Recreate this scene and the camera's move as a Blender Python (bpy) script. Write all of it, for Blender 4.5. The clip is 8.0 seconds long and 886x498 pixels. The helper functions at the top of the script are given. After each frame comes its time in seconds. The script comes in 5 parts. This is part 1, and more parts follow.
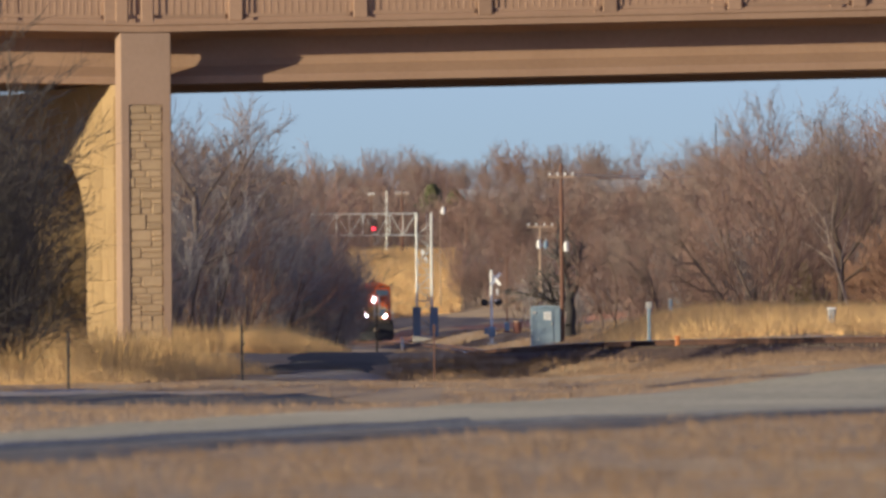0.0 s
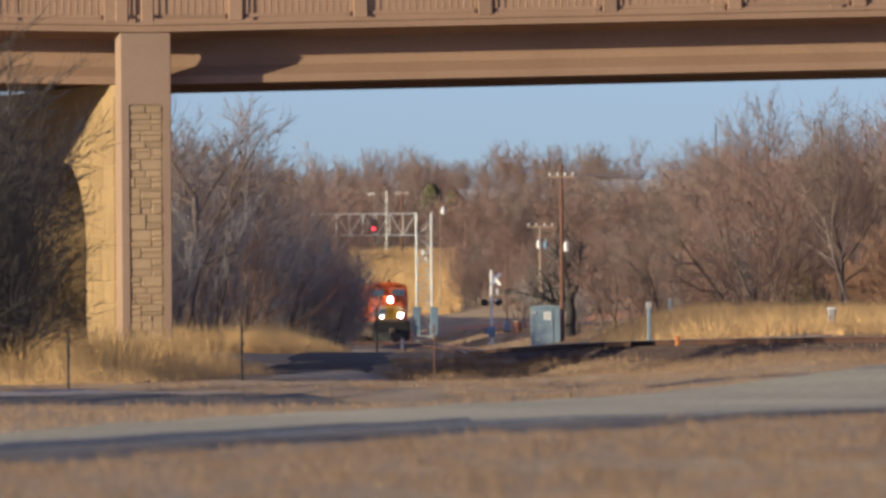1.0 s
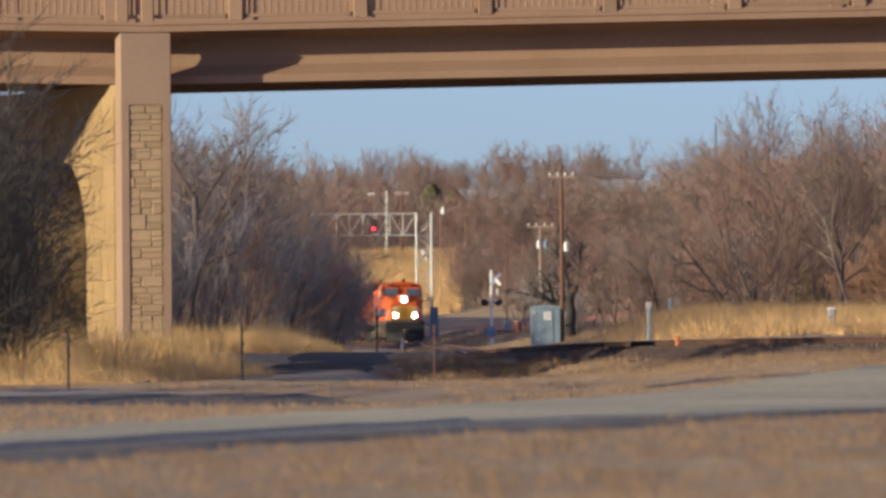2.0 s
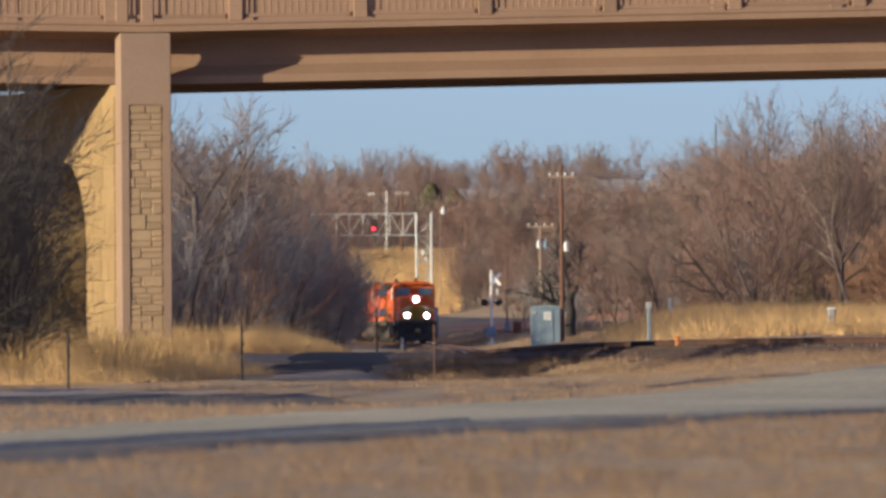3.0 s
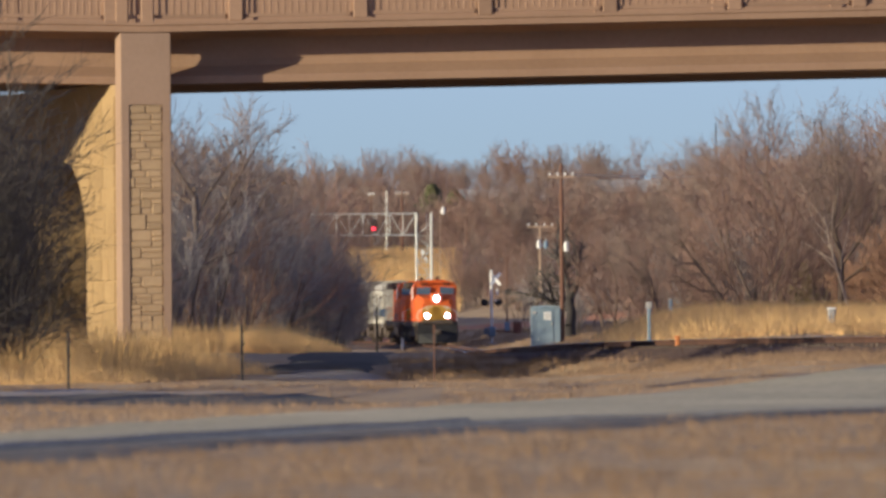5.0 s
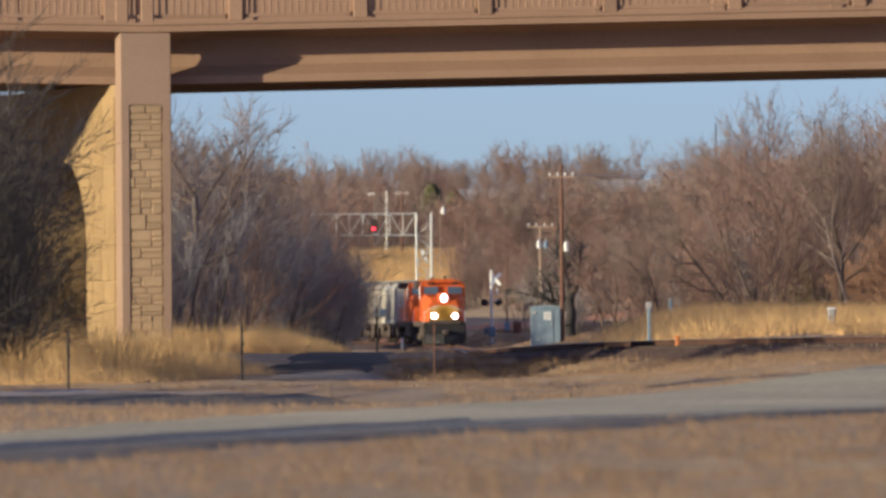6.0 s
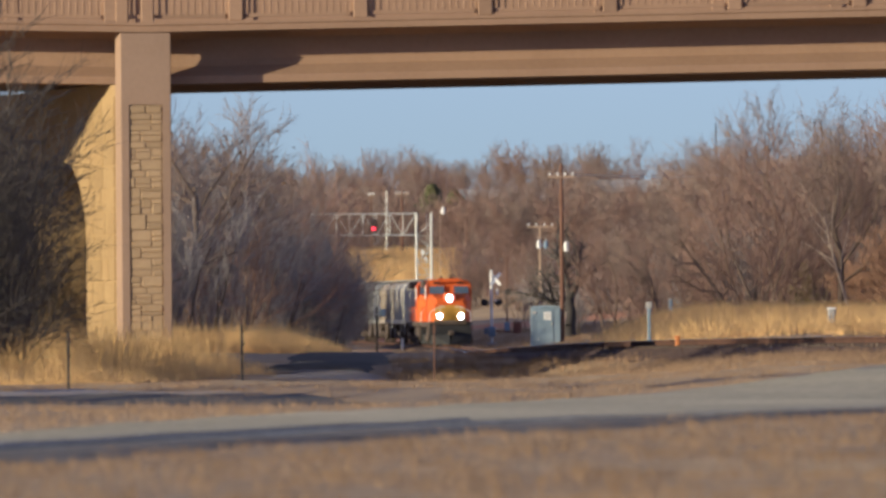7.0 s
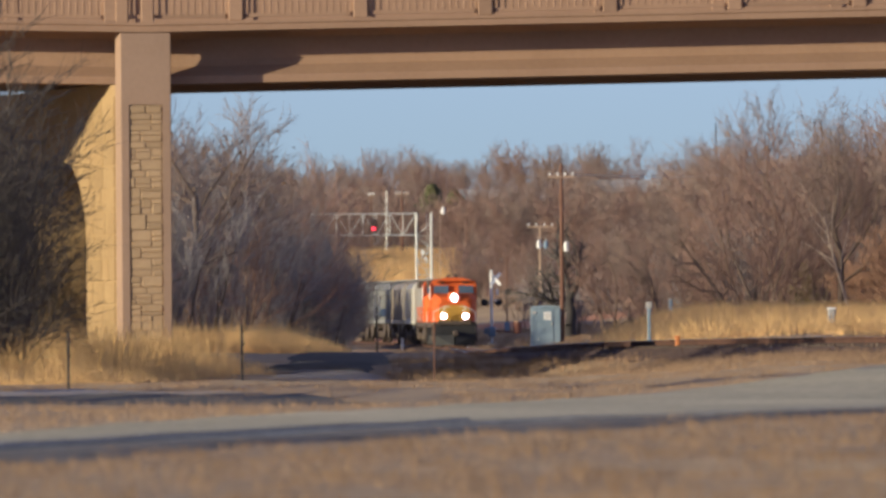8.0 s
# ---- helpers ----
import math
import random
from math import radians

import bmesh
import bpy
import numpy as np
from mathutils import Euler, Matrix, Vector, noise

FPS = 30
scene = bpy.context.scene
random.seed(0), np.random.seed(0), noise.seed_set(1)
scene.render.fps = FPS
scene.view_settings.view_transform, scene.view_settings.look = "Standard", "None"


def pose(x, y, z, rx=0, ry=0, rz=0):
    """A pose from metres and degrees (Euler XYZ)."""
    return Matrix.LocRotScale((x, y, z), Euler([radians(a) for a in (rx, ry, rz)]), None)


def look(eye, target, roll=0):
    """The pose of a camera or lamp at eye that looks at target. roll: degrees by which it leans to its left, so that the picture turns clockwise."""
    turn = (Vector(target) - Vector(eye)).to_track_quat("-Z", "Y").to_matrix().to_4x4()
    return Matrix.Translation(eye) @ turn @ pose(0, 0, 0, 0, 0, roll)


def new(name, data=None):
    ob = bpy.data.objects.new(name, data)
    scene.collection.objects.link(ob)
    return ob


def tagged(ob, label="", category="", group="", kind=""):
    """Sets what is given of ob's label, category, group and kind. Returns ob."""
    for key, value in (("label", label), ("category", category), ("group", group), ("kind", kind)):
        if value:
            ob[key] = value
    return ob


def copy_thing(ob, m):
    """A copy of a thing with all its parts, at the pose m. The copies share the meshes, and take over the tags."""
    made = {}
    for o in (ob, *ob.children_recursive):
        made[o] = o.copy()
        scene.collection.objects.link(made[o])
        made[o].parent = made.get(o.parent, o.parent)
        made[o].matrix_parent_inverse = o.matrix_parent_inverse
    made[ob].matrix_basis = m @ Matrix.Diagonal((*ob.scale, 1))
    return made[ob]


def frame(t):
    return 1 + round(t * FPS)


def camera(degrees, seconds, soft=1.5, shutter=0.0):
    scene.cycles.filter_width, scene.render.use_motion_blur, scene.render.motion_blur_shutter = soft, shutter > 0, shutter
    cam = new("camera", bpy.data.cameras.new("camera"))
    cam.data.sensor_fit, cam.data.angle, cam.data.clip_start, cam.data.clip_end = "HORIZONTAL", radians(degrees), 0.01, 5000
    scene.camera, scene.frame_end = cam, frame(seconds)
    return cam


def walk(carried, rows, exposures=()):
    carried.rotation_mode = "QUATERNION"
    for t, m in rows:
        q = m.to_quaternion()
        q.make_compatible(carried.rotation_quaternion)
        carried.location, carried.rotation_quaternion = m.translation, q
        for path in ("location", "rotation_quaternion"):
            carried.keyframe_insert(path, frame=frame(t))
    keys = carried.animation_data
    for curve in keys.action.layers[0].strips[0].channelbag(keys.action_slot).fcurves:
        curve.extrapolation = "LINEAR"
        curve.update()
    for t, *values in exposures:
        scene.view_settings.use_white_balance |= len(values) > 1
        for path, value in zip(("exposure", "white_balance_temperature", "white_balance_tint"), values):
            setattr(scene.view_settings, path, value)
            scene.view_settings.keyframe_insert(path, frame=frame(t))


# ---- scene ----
import itertools

# ---------------------------------------------------------------- camera
cam = camera(5.101, 8.0, soft=3.0)
EYE = (0.0, 0.0, 2.55)
VIEW = look(EYE, (0.0, 100.0, 2.55 + 0.5909), -0.4)
walk(cam, [(0.0, VIEW), (8.0, VIEW)], exposures=[(0.0, 0.58, 5250, 4), (8.0, 0.58, 5250, 4)])
cam.data.dof.use_dof = True
cam.data.dof.focus_distance = 300.0
cam.data.dof.aperture_fstop = 5.6

# ---------------------------------------------------------------- light
SUN_EL, SUN_OFF = radians(9.0), radians(66)
to_sun = Vector((-math.sin(SUN_OFF) * math.cos(SUN_EL), -math.cos(SUN_OFF) * math.cos(SUN_EL), math.sin(SUN_EL)))
world = bpy.data.worlds.new("sky")
scene.world = world
world.use_nodes = True
wn = world.node_tree
sky = wn.nodes.new("ShaderNodeTexSky")
sky.sky_type = "NISHITA"
sky.sun_disc = False
sky.sun_elevation = SUN_EL
sky.sun_rotation = math.atan2(to_sun.x, to_sun.y)
sky.air_density, sky.dust_density, sky.ozone_density = 0.85, 0.0, 5.5
veil = wn.nodes.new("ShaderNodeHueSaturation")
veil.inputs["Hue"].default_value, veil.inputs["Saturation"].default_value, veil.inputs["Value"].default_value = 0.555, 0.4, 1.12
wn.links.new(sky.outputs[0], veil.inputs["Color"])
wn.links.new(veil.outputs[0], wn.nodes["Background"].inputs[0])
wn.nodes["Background"].inputs[1].default_value = 0.1
sun = new("sun", bpy.data.lights.new("sun", "SUN"))
sun.data.energy, sun.data.angle, sun.data.color = 5.0, radians(0.6), (1.0, 0.75, 0.43)
sun.matrix_world = look((0, 0, 60), Vector((0, 0, 60)) - to_sun)


# ---------------------------------------------------------------- materials
def material(name, a, b, scale=2.0, rough=0.85, bump=0.2, metal=0.0, fine=12.0, vary=0.12, stretch=(1, 1, 1), glow=0.0, spec=0.4):
    """Two tones mixed by a coarse and a fine noise, with relief; each object a little lighter or darker."""
    m = bpy.data.materials.new(name)
    m.use_nodes = True
    t = m.node_tree
    n, l = t.nodes, t.links
    p = n["Principled BSDF"]
    co = n.new("ShaderNodeTexCoord")
    mp = n.new("ShaderNodeMapping")
    mp.inputs["Scale"].default_value = stretch
    l.new(co.outputs["Object"], mp.inputs[0])
    big, small = n.new("ShaderNodeTexNoise"), n.new("ShaderNodeTexNoise")
    big.inputs["Scale"].default_value, small.inputs["Scale"].default_value = scale, scale * fine
    big.inputs["Detail"].default_value = small.inputs["Detail"].default_value = 3.0
    for k in (big, small):
        l.new(mp.outputs[0], k.inputs[0])
    mixf = n.new("ShaderNodeMix")
    mixf.inputs[0].default_value = 0.45
    l.new(big.outputs[0], mixf.inputs[2])
    l.new(small.outputs[0], mixf.inputs[3])
    ramp = n.new("ShaderNodeMapRange")
    ramp.inputs[1].default_value, ramp.inputs[2].default_value = 0.36, 0.64
    l.new(mixf.outputs[0], ramp.inputs[0])
    mix = n.new("ShaderNodeMix")
    mix.data_type = "RGBA"
    mix.inputs[6].default_value, mix.inputs[7].default_value = (*a, 1), (*b, 1)
    l.new(ramp.outputs[0], mix.inputs[0])
    info = n.new("ShaderNodeObjectInfo")
    vr = n.new("ShaderNodeMapRange")
    vr.inputs[3].default_value, vr.inputs[4].default_value = 1 - vary, 1 + vary
    l.new(info.outputs["Random"], vr.inputs[0])
    hsv = n.new("ShaderNodeHueSaturation")
    l.new(vr.outputs[0], hsv.inputs["Value"])
    l.new(mix.outputs[2], hsv.inputs["Color"])
    l.new(hsv.outputs[0], p.inputs["Base Color"])
    p.inputs["Roughness"].default_value = rough
    p.inputs["Metallic"].default_value = metal
    p.inputs["Specular IOR Level"].default_value = spec
    if bump:
        bp = n.new("ShaderNodeBump")
        bp.inputs["Strength"].default_value = bump
        bp.inputs["Distance"].default_value = 0.03
        l.new(mixf.outputs[0], bp.inputs["Height"])
        l.new(bp.outputs[0], p.inputs["Normal"])
    if glow:
        p.inputs["Emission Color"].default_value = (*b, 1)
        p.inputs["Emission Strength"].default_value = glow
    return m


M = dict(
    concrete=material("painted_concrete", (0.27, 0.168, 0.106), (0.315, 0.2, 0.128), 0.6, 0.8, 0.15),
    sidewall=material("tan_cast_wall", (0.26, 0.172, 0.08), (0.325, 0.223, 0.107), 0.8, 0.85, 0.25),
    pier=material("pier_concrete", (0.235, 0.158, 0.11), (0.272, 0.184, 0.129), 0.7, 0.85, 0.15),
    stone=material("cast_stone", (0.31, 0.215, 0.125), (0.39, 0.275, 0.16), 3.0, 0.9, 0.5, vary=0.14),
    joint=material("stone_joint", (0.26, 0.18, 0.11), (0.32, 0.225, 0.135), 4.0, 0.95, 0.3),
    asphalt=material("worn_asphalt", (0.37, 0.318, 0.195), (0.64, 0.55, 0.345), 0.25, 0.85, 0.3, fine=30, stretch=(1, 0.25, 1)),
    tar=material("tarred_lane", (0.19, 0.172, 0.14), (0.33, 0.295, 0.235), 0.35, 0.85, 0.3, fine=30, stretch=(1, 0.3, 1)),
    # soil colour darkened to carry the shade of trees on the left
    soil=material("shade_toned_soil", (0.045, 0.04, 0.036), (0.13, 0.108, 0.09), 0.9, 0.95, 0.7, fine=12),
    # near-black ground tone that holds the bridge's shadow
    shadow_tone=material("ground_shadow_tone", (0.03, 0.024, 0.019), (0.08, 0.062, 0.048), 1.2, 0.95, 0.7, fine=12),
    shoulder=material("dark_shoulder", (0.08, 0.067, 0.052), (0.2, 0.168, 0.13), 0.8, 0.9, 0.6, fine=14),
    gravel=material("pale_gravel", (0.2, 0.17, 0.145), (0.42, 0.36, 0.3), 1.0, 0.95, 0.8, fine=20),
    ballast=material("track_ballast", (0.045, 0.027, 0.021), (0.095, 0.056, 0.043), 3.0, 0.95, 0.9, fine=6),
    rail=material("rusty_rail", (0.055, 0.03, 0.022), (0.1, 0.052, 0.036), 2.0, 0.8, 0.2, spec=0.2),
    shine=material("worn_rail_top", (0.5, 0.45, 0.4), (0.6, 0.55, 0.5), 2.0, 0.25, 0.05, metal=1.0),
    tie=material("tarred_wood", (0.06, 0.045, 0.035), (0.12, 0.09, 0.07), 3.0, 0.9, 0.5),
    ground=material("dry_ground", (0.29, 0.195, 0.11), (0.42, 0.3, 0.165), 0.12, 0.95, 0.7, fine=18),
    straw=material("dry_grass", (0.7, 0.425, 0.155), (0.88, 0.57, 0.24), 0.5, 0.8, 0.0),
    turf=material("short_dry_turf", (0.285, 0.178, 0.1), (0.44, 0.29, 0.158), 0.6, 0.85, 0.0),
    bark=material("grey_brown_bark", (0.09, 0.065, 0.05), (0.17, 0.125, 0.095), 1.5, 0.95, 0.5, stretch=(1, 1, 0.3)),
    bark_dark=material("dark_bark", (0.05, 0.038, 0.03), (0.1, 0.075, 0.058), 1.5, 0.95, 0.5, stretch=(1, 1, 0.3)),
    bark_black=material("blackish_bark", (0.022, 0.019, 0.018), (0.05, 0.042, 0.038), 1.5, 0.95, 0.5, stretch=(1, 1, 0.3)),
    bark_pale=material("pale_bark", (0.38, 0.3, 0.23), (0.52, 0.42, 0.33), 1.5, 0.9, 0.3, stretch=(1, 1, 0.3)),
    twig=material("brown_twigs", (0.165, 0.118, 0.095), (0.26, 0.192, 0.158), 0.35, 0.9, 0.0, vary=0.2),
    twig_red=material("russet_twigs", (0.19, 0.115, 0.088), (0.275, 0.176, 0.138), 0.3, 0.9, 0.0, vary=0.2),
    twig_dark=material("dark_twigs", (0.19, 0.17, 0.168), (0.29, 0.26, 0.252), 0.4, 0.9, 0.0, vary=0.2),
    # oak's own dark twigs; on the bridge brush the tone adds shade
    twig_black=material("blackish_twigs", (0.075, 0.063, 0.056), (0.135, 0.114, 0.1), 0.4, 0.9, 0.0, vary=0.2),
    wither=material("withered_orange_leaves", (0.25, 0.145, 0.09), (0.37, 0.22, 0.14), 0.8, 0.9, 0.1),
    olive=material("olive_shrub", (0.15, 0.115, 0.055), (0.25, 0.185, 0.09), 0.8, 0.9, 0.2),
    needle=material("dull_cedar", (0.08, 0.085, 0.035), (0.15, 0.145, 0.065), 0.8, 0.9, 0.2),
    leaf=material("dead_leaves", (0.08, 0.04, 0.02), (0.17, 0.09, 0.04), 2.0, 0.8, 0.0),
    galv=material("galvanised_steel", (0.5, 0.5, 0.47), (0.66, 0.65, 0.6), 1.2, 0.5, 0.1, metal=0.4),
    black=material("black_paint", (0.012, 0.012, 0.013), (0.03, 0.028, 0.027), 2.0, 0.6, 0.1),
    box=material("grey_blue_cabinet", (0.2, 0.265, 0.32), (0.26, 0.33, 0.39), 0.8, 0.55, 0.1),
    white=material("white_paint", (0.72, 0.7, 0.66), (0.82, 0.8, 0.76), 1.5, 0.6, 0.1),
    pole=material("creosoted_pole", (0.12, 0.062, 0.042), (0.19, 0.1, 0.066), 1.0, 0.9, 0.4, stretch=(1, 1, 0.1)),
    pole_pale=material("weathered_pole", (0.3, 0.21, 0.15), (0.4, 0.29, 0.21), 1.0, 0.9, 0.4, stretch=(1, 1, 0.1)),
    post=material("dark_fence_post", (0.03, 0.026, 0.024), (0.06, 0.05, 0.045), 4.0, 0.8, 0.2),
    rust=material("rust_red_post", (0.17, 0.07, 0.05), (0.24, 0.1, 0.07), 3.0, 0.8, 0.2),
    orange=material("orange_enamel", (0.56, 0.1, 0.014), (0.66, 0.13, 0.02), 0.8, 0.62, 0.05, spec=0.25),
    yellow=material("dulled_yellow", (0.42, 0.23, 0.03), (0.54, 0.31, 0.045), 1.5, 0.5, 0.05),
    dirty=material("road_grime", (0.05, 0.036, 0.028), (0.1, 0.075, 0.058), 1.2, 0.85, 0.3),
    glass=material("dark_cab_glass", (0.05, 0.07, 0.09), (0.09, 0.12, 0.15), 1.0, 0.1, 0.0, spec=0.8),
    hopper=material("grey_hopper", (0.16, 0.16, 0.152), (0.27, 0.265, 0.245), 0.35, 0.65, 0.15, stretch=(1, 1, 0.2)),
    hopper_pale=material("cream_grey_hopper", (0.4, 0.37, 0.31), (0.52, 0.48, 0.4), 0.35, 0.65, 0.15, stretch=(1, 1, 0.2)),
    hopper_tan=material("tan_hopper", (0.24, 0.2, 0.155), (0.34, 0.285, 0.22), 0.35, 0.65, 0.15, stretch=(1, 1, 0.2)),
    orange_tag=material("orange_tag", (0.5, 0.17, 0.04), (0.6, 0.22, 0.06), 5.0, 0.6, 0.0),
    lamp=material("headlamp_glass", (1, 0.93, 0.88), (1, 0.9, 0.84), 1.0, 0.3, 0.0, glow=30.0),
    # pink glow that imitates the halo round a bright lamp
    halo=material("lamp_halo", (1, 0.4, 0.3), (1, 0.36, 0.3), 1.0, 0.3, 0.0, glow=1.3),
    red_lamp=material("red_signal_glass", (1, 0.05, 0.06), (1, 0.04, 0.06), 1.0, 0.3, 0.0, glow=1.6),
    roof_grey=material("weathered_roof", (0.3, 0.29, 0.28), (0.42, 0.4, 0.38), 0.5, 0.8, 0.2),
    blue_box=material("blue_grey_motor_box", (0.16, 0.22, 0.3), (0.22, 0.3, 0.38), 2.0, 0.6, 0.1),
)


# ---------------------------------------------------------------- mesh tools
class Shape:
    """Gathers plain solids into one mesh."""

    def __init__(self):
        self.v, self.f = [], []

    def add(self, verts, faces):
        k = len(self.v)
        self.v += [tuple(p) for p in verts]
        self.f += [tuple(i + k for i in f) for f in faces]
        return self

    def box(self, c, s, b=0.0, rz=0.0):
        """A box with centre c and size s, its edges chamfered by b, turned by rz degrees."""
        h = [x / 2 for x in s]
        cs, sn = math.cos(radians(rz)), math.sin(radians(rz))
        put = lambda x, y, z: (c[0] + x * cs - y * sn, c[1] + x * sn + y * cs, c[2] + z)
        sg = list(itertools.product((-1, 1), repeat=3))
        if not b:
            v = [put(a * h[0], e * h[1], g * h[2]) for a, e, g in sg]
            return self.add(v, [(0, 1, 3, 2), (4, 6, 7, 5), (0, 4, 5, 1), (2, 3, 7, 6), (0, 2, 6, 4), (1, 5, 7, 3)])
        b = min(b, min(h) * 0.9)
        v, at = [], {}
        for q in sg:
            for ax in range(3):
                at[q, ax] = len(v)
                v.append(put(*[q[i] * (h[i] if i == ax else h[i] - b) for i in range(3)]))
        f = []
        for ax in range(3):
            o = [i for i in range(3) if i != ax]
            for sd in (-1, 1):
                ring = []
                for p, r in ((-1, -1), (1, -1), (1, 1), (-1, 1)):
                    q = [0, 0, 0]
                    q[ax], q[o[0]], q[o[1]] = sd, p, r
                    ring.append(at[tuple(q), ax])
                f.append(tuple(ring))
        for ax in range(3):
            o = [i for i in range(3) if i != ax]
            for p, r in itertools.product((-1, 1), repeat=2):
                lo, hi = [0, 0, 0], [0, 0, 0]
                lo[ax], hi[ax] = -1, 1
                lo[o[0]] = hi[o[0]] = p
                lo[o[1]] = hi[o[1]] = r
                lo, hi = tuple(lo), tuple(hi)
                f.append((at[lo, o[0]], at[hi, o[0]], at[hi, o[1]], at[lo, o[1]]))
        for q in sg:
            f.append((at[q, 0], at[q, 1], at[q, 2]))
        return self.add(v, f)

    def tube(self, p, q, r, r2=None, n=10):
        p, q = Vector(p), Vector(q)
        r2 = r if r2 is None else r2
        d = (q - p).normalized()
        a = d.orthogonal().normalized()
        e = d.cross(a)
        v = []
        for c, rr in ((p, r), (q, r2)):
            v += [c + (a * math.cos(2 * math.pi * i / n) + e * math.sin(2 * math.pi * i / n)) * rr for i in range(n)]
        f = [(i, (i + 1) % n, n + (i + 1) % n, n + i) for i in range(n)]
        return self.add(v, f + [tuple(range(n))[::-1], tuple(range(n, 2 * n))])

    def prism(self, poly, lo, hi, axis=0):
        """A polygon of the two other axes, drawn out along an axis from lo to hi."""
        def at(w, p):
            q = list(p)
            q.insert(axis, w)
            return q
        n = len(poly)
        v = [at(lo, p) for p in poly] + [at(hi, p) for p in poly]
        f = [(i, (i + 1) % n, n + (i + 1) % n, n + i) for i in range(n)]
        return self.add(v, f + [tuple(range(n))[::-1], tuple(range(n, 2 * n))])

    def loft(self, rings):
        """A skin over rings of equally many points, closed at both ends."""
        n, v, f = len(rings[0]), [], []
        for r in rings:
            v += r
        for k in range(len(rings) - 1):
            f += [(k * n + i, k * n + (i + 1) % n, (k + 1) * n + (i + 1) % n, (k + 1) * n + i) for i in range(n)]
        return self.add(v, f + [tuple(range(n))[::-1], tuple(range(len(v) - n, len(v)))])

    def mesh(self, name, mat, fix=True):
        me = bpy.data.meshes.new(name)
        me.from_pydata(self.v, [], self.f)
        if fix:
            bm = bmesh.new()
            bm.from_mesh(me)
            bmesh.ops.recalc_face_normals(bm, faces=bm.faces)
            bm.to_mesh(me)
            bm.free()
        me.materials.append(mat)
        return me


def part(name, shape, mat, parent=None, label=""):
    me = shape if isinstance(shape, bpy.types.Mesh) else shape.mesh(name, mat)
    ob = new(name, me)
    if parent is not None:
        ob.parent = parent
    return tagged(ob, label)


def thing(name, label, category, at=None, group="", kind=""):
    ob = tagged(new(name), label, category, group, kind)
    if at is not None:
        ob.matrix_basis = at
    return ob


# ---------------------------------------------------------------- the line of the track
ty = np.arange(20.0, 1400.0, 1.0)
slope = np.interp(ty, [20, 150, 200, 240, 270, 300, 330, 400, 500, 600, 660, 685, 711, 734, 760, 782, 850, 1100, 1400],
                  [0.22, 0.19, 0.165, 0.12, 0.07, 0.02, 0.0, -0.003, -0.003, 0.008, 0.014, 0.022, 0.037, 0.055, 0.068, 0.09, 0.14, 0.3, 0.4])
tx = -np.concatenate([[0], np.cumsum((slope[1:] + slope[:-1]) / 2)])
tx += 0.74 - np.interp(670, ty, tx)
tz = np.interp(ty, [20, 200, 240, 270, 300, 350, 400, 500, 600, 670, 1400], [2.1, 1.93, 1.75, 1.5, 1.22, 0.92, 0.68, 0.3, 0.0, -0.1, -0.1])
tz = np.convolve(np.pad(tz, 20, "edge"), np.ones(41) / 41, "valid")
ts = np.concatenate([[0], np.cumsum(np.hypot(np.diff(tx), np.diff(ty)))])


def on_track(s):
    """Place of the rail tops at the length s along the line."""
    return Vector((np.interp(s, ts, tx), np.interp(s, ts, ty), np.interp(s, ts, tz)))


def track_x(y):
    return np.interp(y, ty, tx)


# ---------------------------------------------------------------- ground
def smooth(a, b, t):
    t = np.clip((t - a) / (b - a), 0, 1)
    return t * t * (3 - 2 * t)


def ground_z(x, y):
    x, y = np.asarray(x, float), np.asarray(y, float)
    zt = np.interp(y, ty, tz)
    off = x - np.interp(y, ty, tx)
    left = np.interp(y, [-400, 90, 160, 200, 236, 251, 272, 290, 320, 400, 500, 670, 850, 900, 990, 1100, 1500, 1800, 2600, 5000],
                     [1.5, 1.5, 1.2, 1.0, 1.0, 1.1, 1.3, 1.22, 1.0, 0.5, 0.1, -0.5, -0.4, 0.3, 7.4, 7.6, 11.0, 17.0, 25.0, 27.0])
    right = np.interp(y, [-400, 150, 200, 275, 330, 450, 600, 700, 800, 900, 1000, 1100, 1500, 1800, 2600, 5000],
                      [1.5, 1.5, 1.55, 1.5, 1.95, 2.1, 0.6, 0.5, 0.7, 1.4, 6.8, 7.4, 11.0, 17.0, 25.0, 27.0])
    z = left + (right - left) * smooth(2.5, 9.0, off)
    # hollow between the service track and the railway bank, and the flat where the lane runs on
    z = z - 0.27 * smooth(-2.2, -0.8, x) * (1 - smooth(2.0, 5.0, x)) * smooth(205, 234, y) * (1 - smooth(238, 256, y))
    z = z + (1.48 - z) * smooth(1.5, 8.0, x) * smooth(110, 150, y) * (1 - smooth(205, 230, y)) * (off < 2.5)
    # rise under the trees on the far right
    z = z + 1.6 * smooth(10, 34, off) * smooth(500, 620, y) * (1 - smooth(900, 1100, y))
    bank = zt - 0.36 - np.maximum(np.abs(off) - 2.1, 0) / 3.4
    bank = np.where((y > 120) & (y < 1000), bank, -50)
    z = np.where(y < 900, np.maximum(z, bank), z)
    z = z - 0.35 * (1 - smooth(1.7, 2.4, np.abs(off))) * (y < 860) * (y > 120) * (z > zt - 0.9)
    bumps = 0.05 * np.sin(x * 0.9 + 1.3 * np.sin(y * 0.21)) * np.sin(y * 0.37) + 0.03 * np.sin(x * 2.1 + y * 0.8)
    far = smooth(1000, 1500, y) * (2.5 * np.sin(x * 0.02 + 1) + 3 * np.sin(x * 0.007 + y * 0.004))
    road = 1 - smooth(5.0, 8.0, np.abs(x - road_x(y)))
    return z + bumps * (1 - 0.8 * road) + far


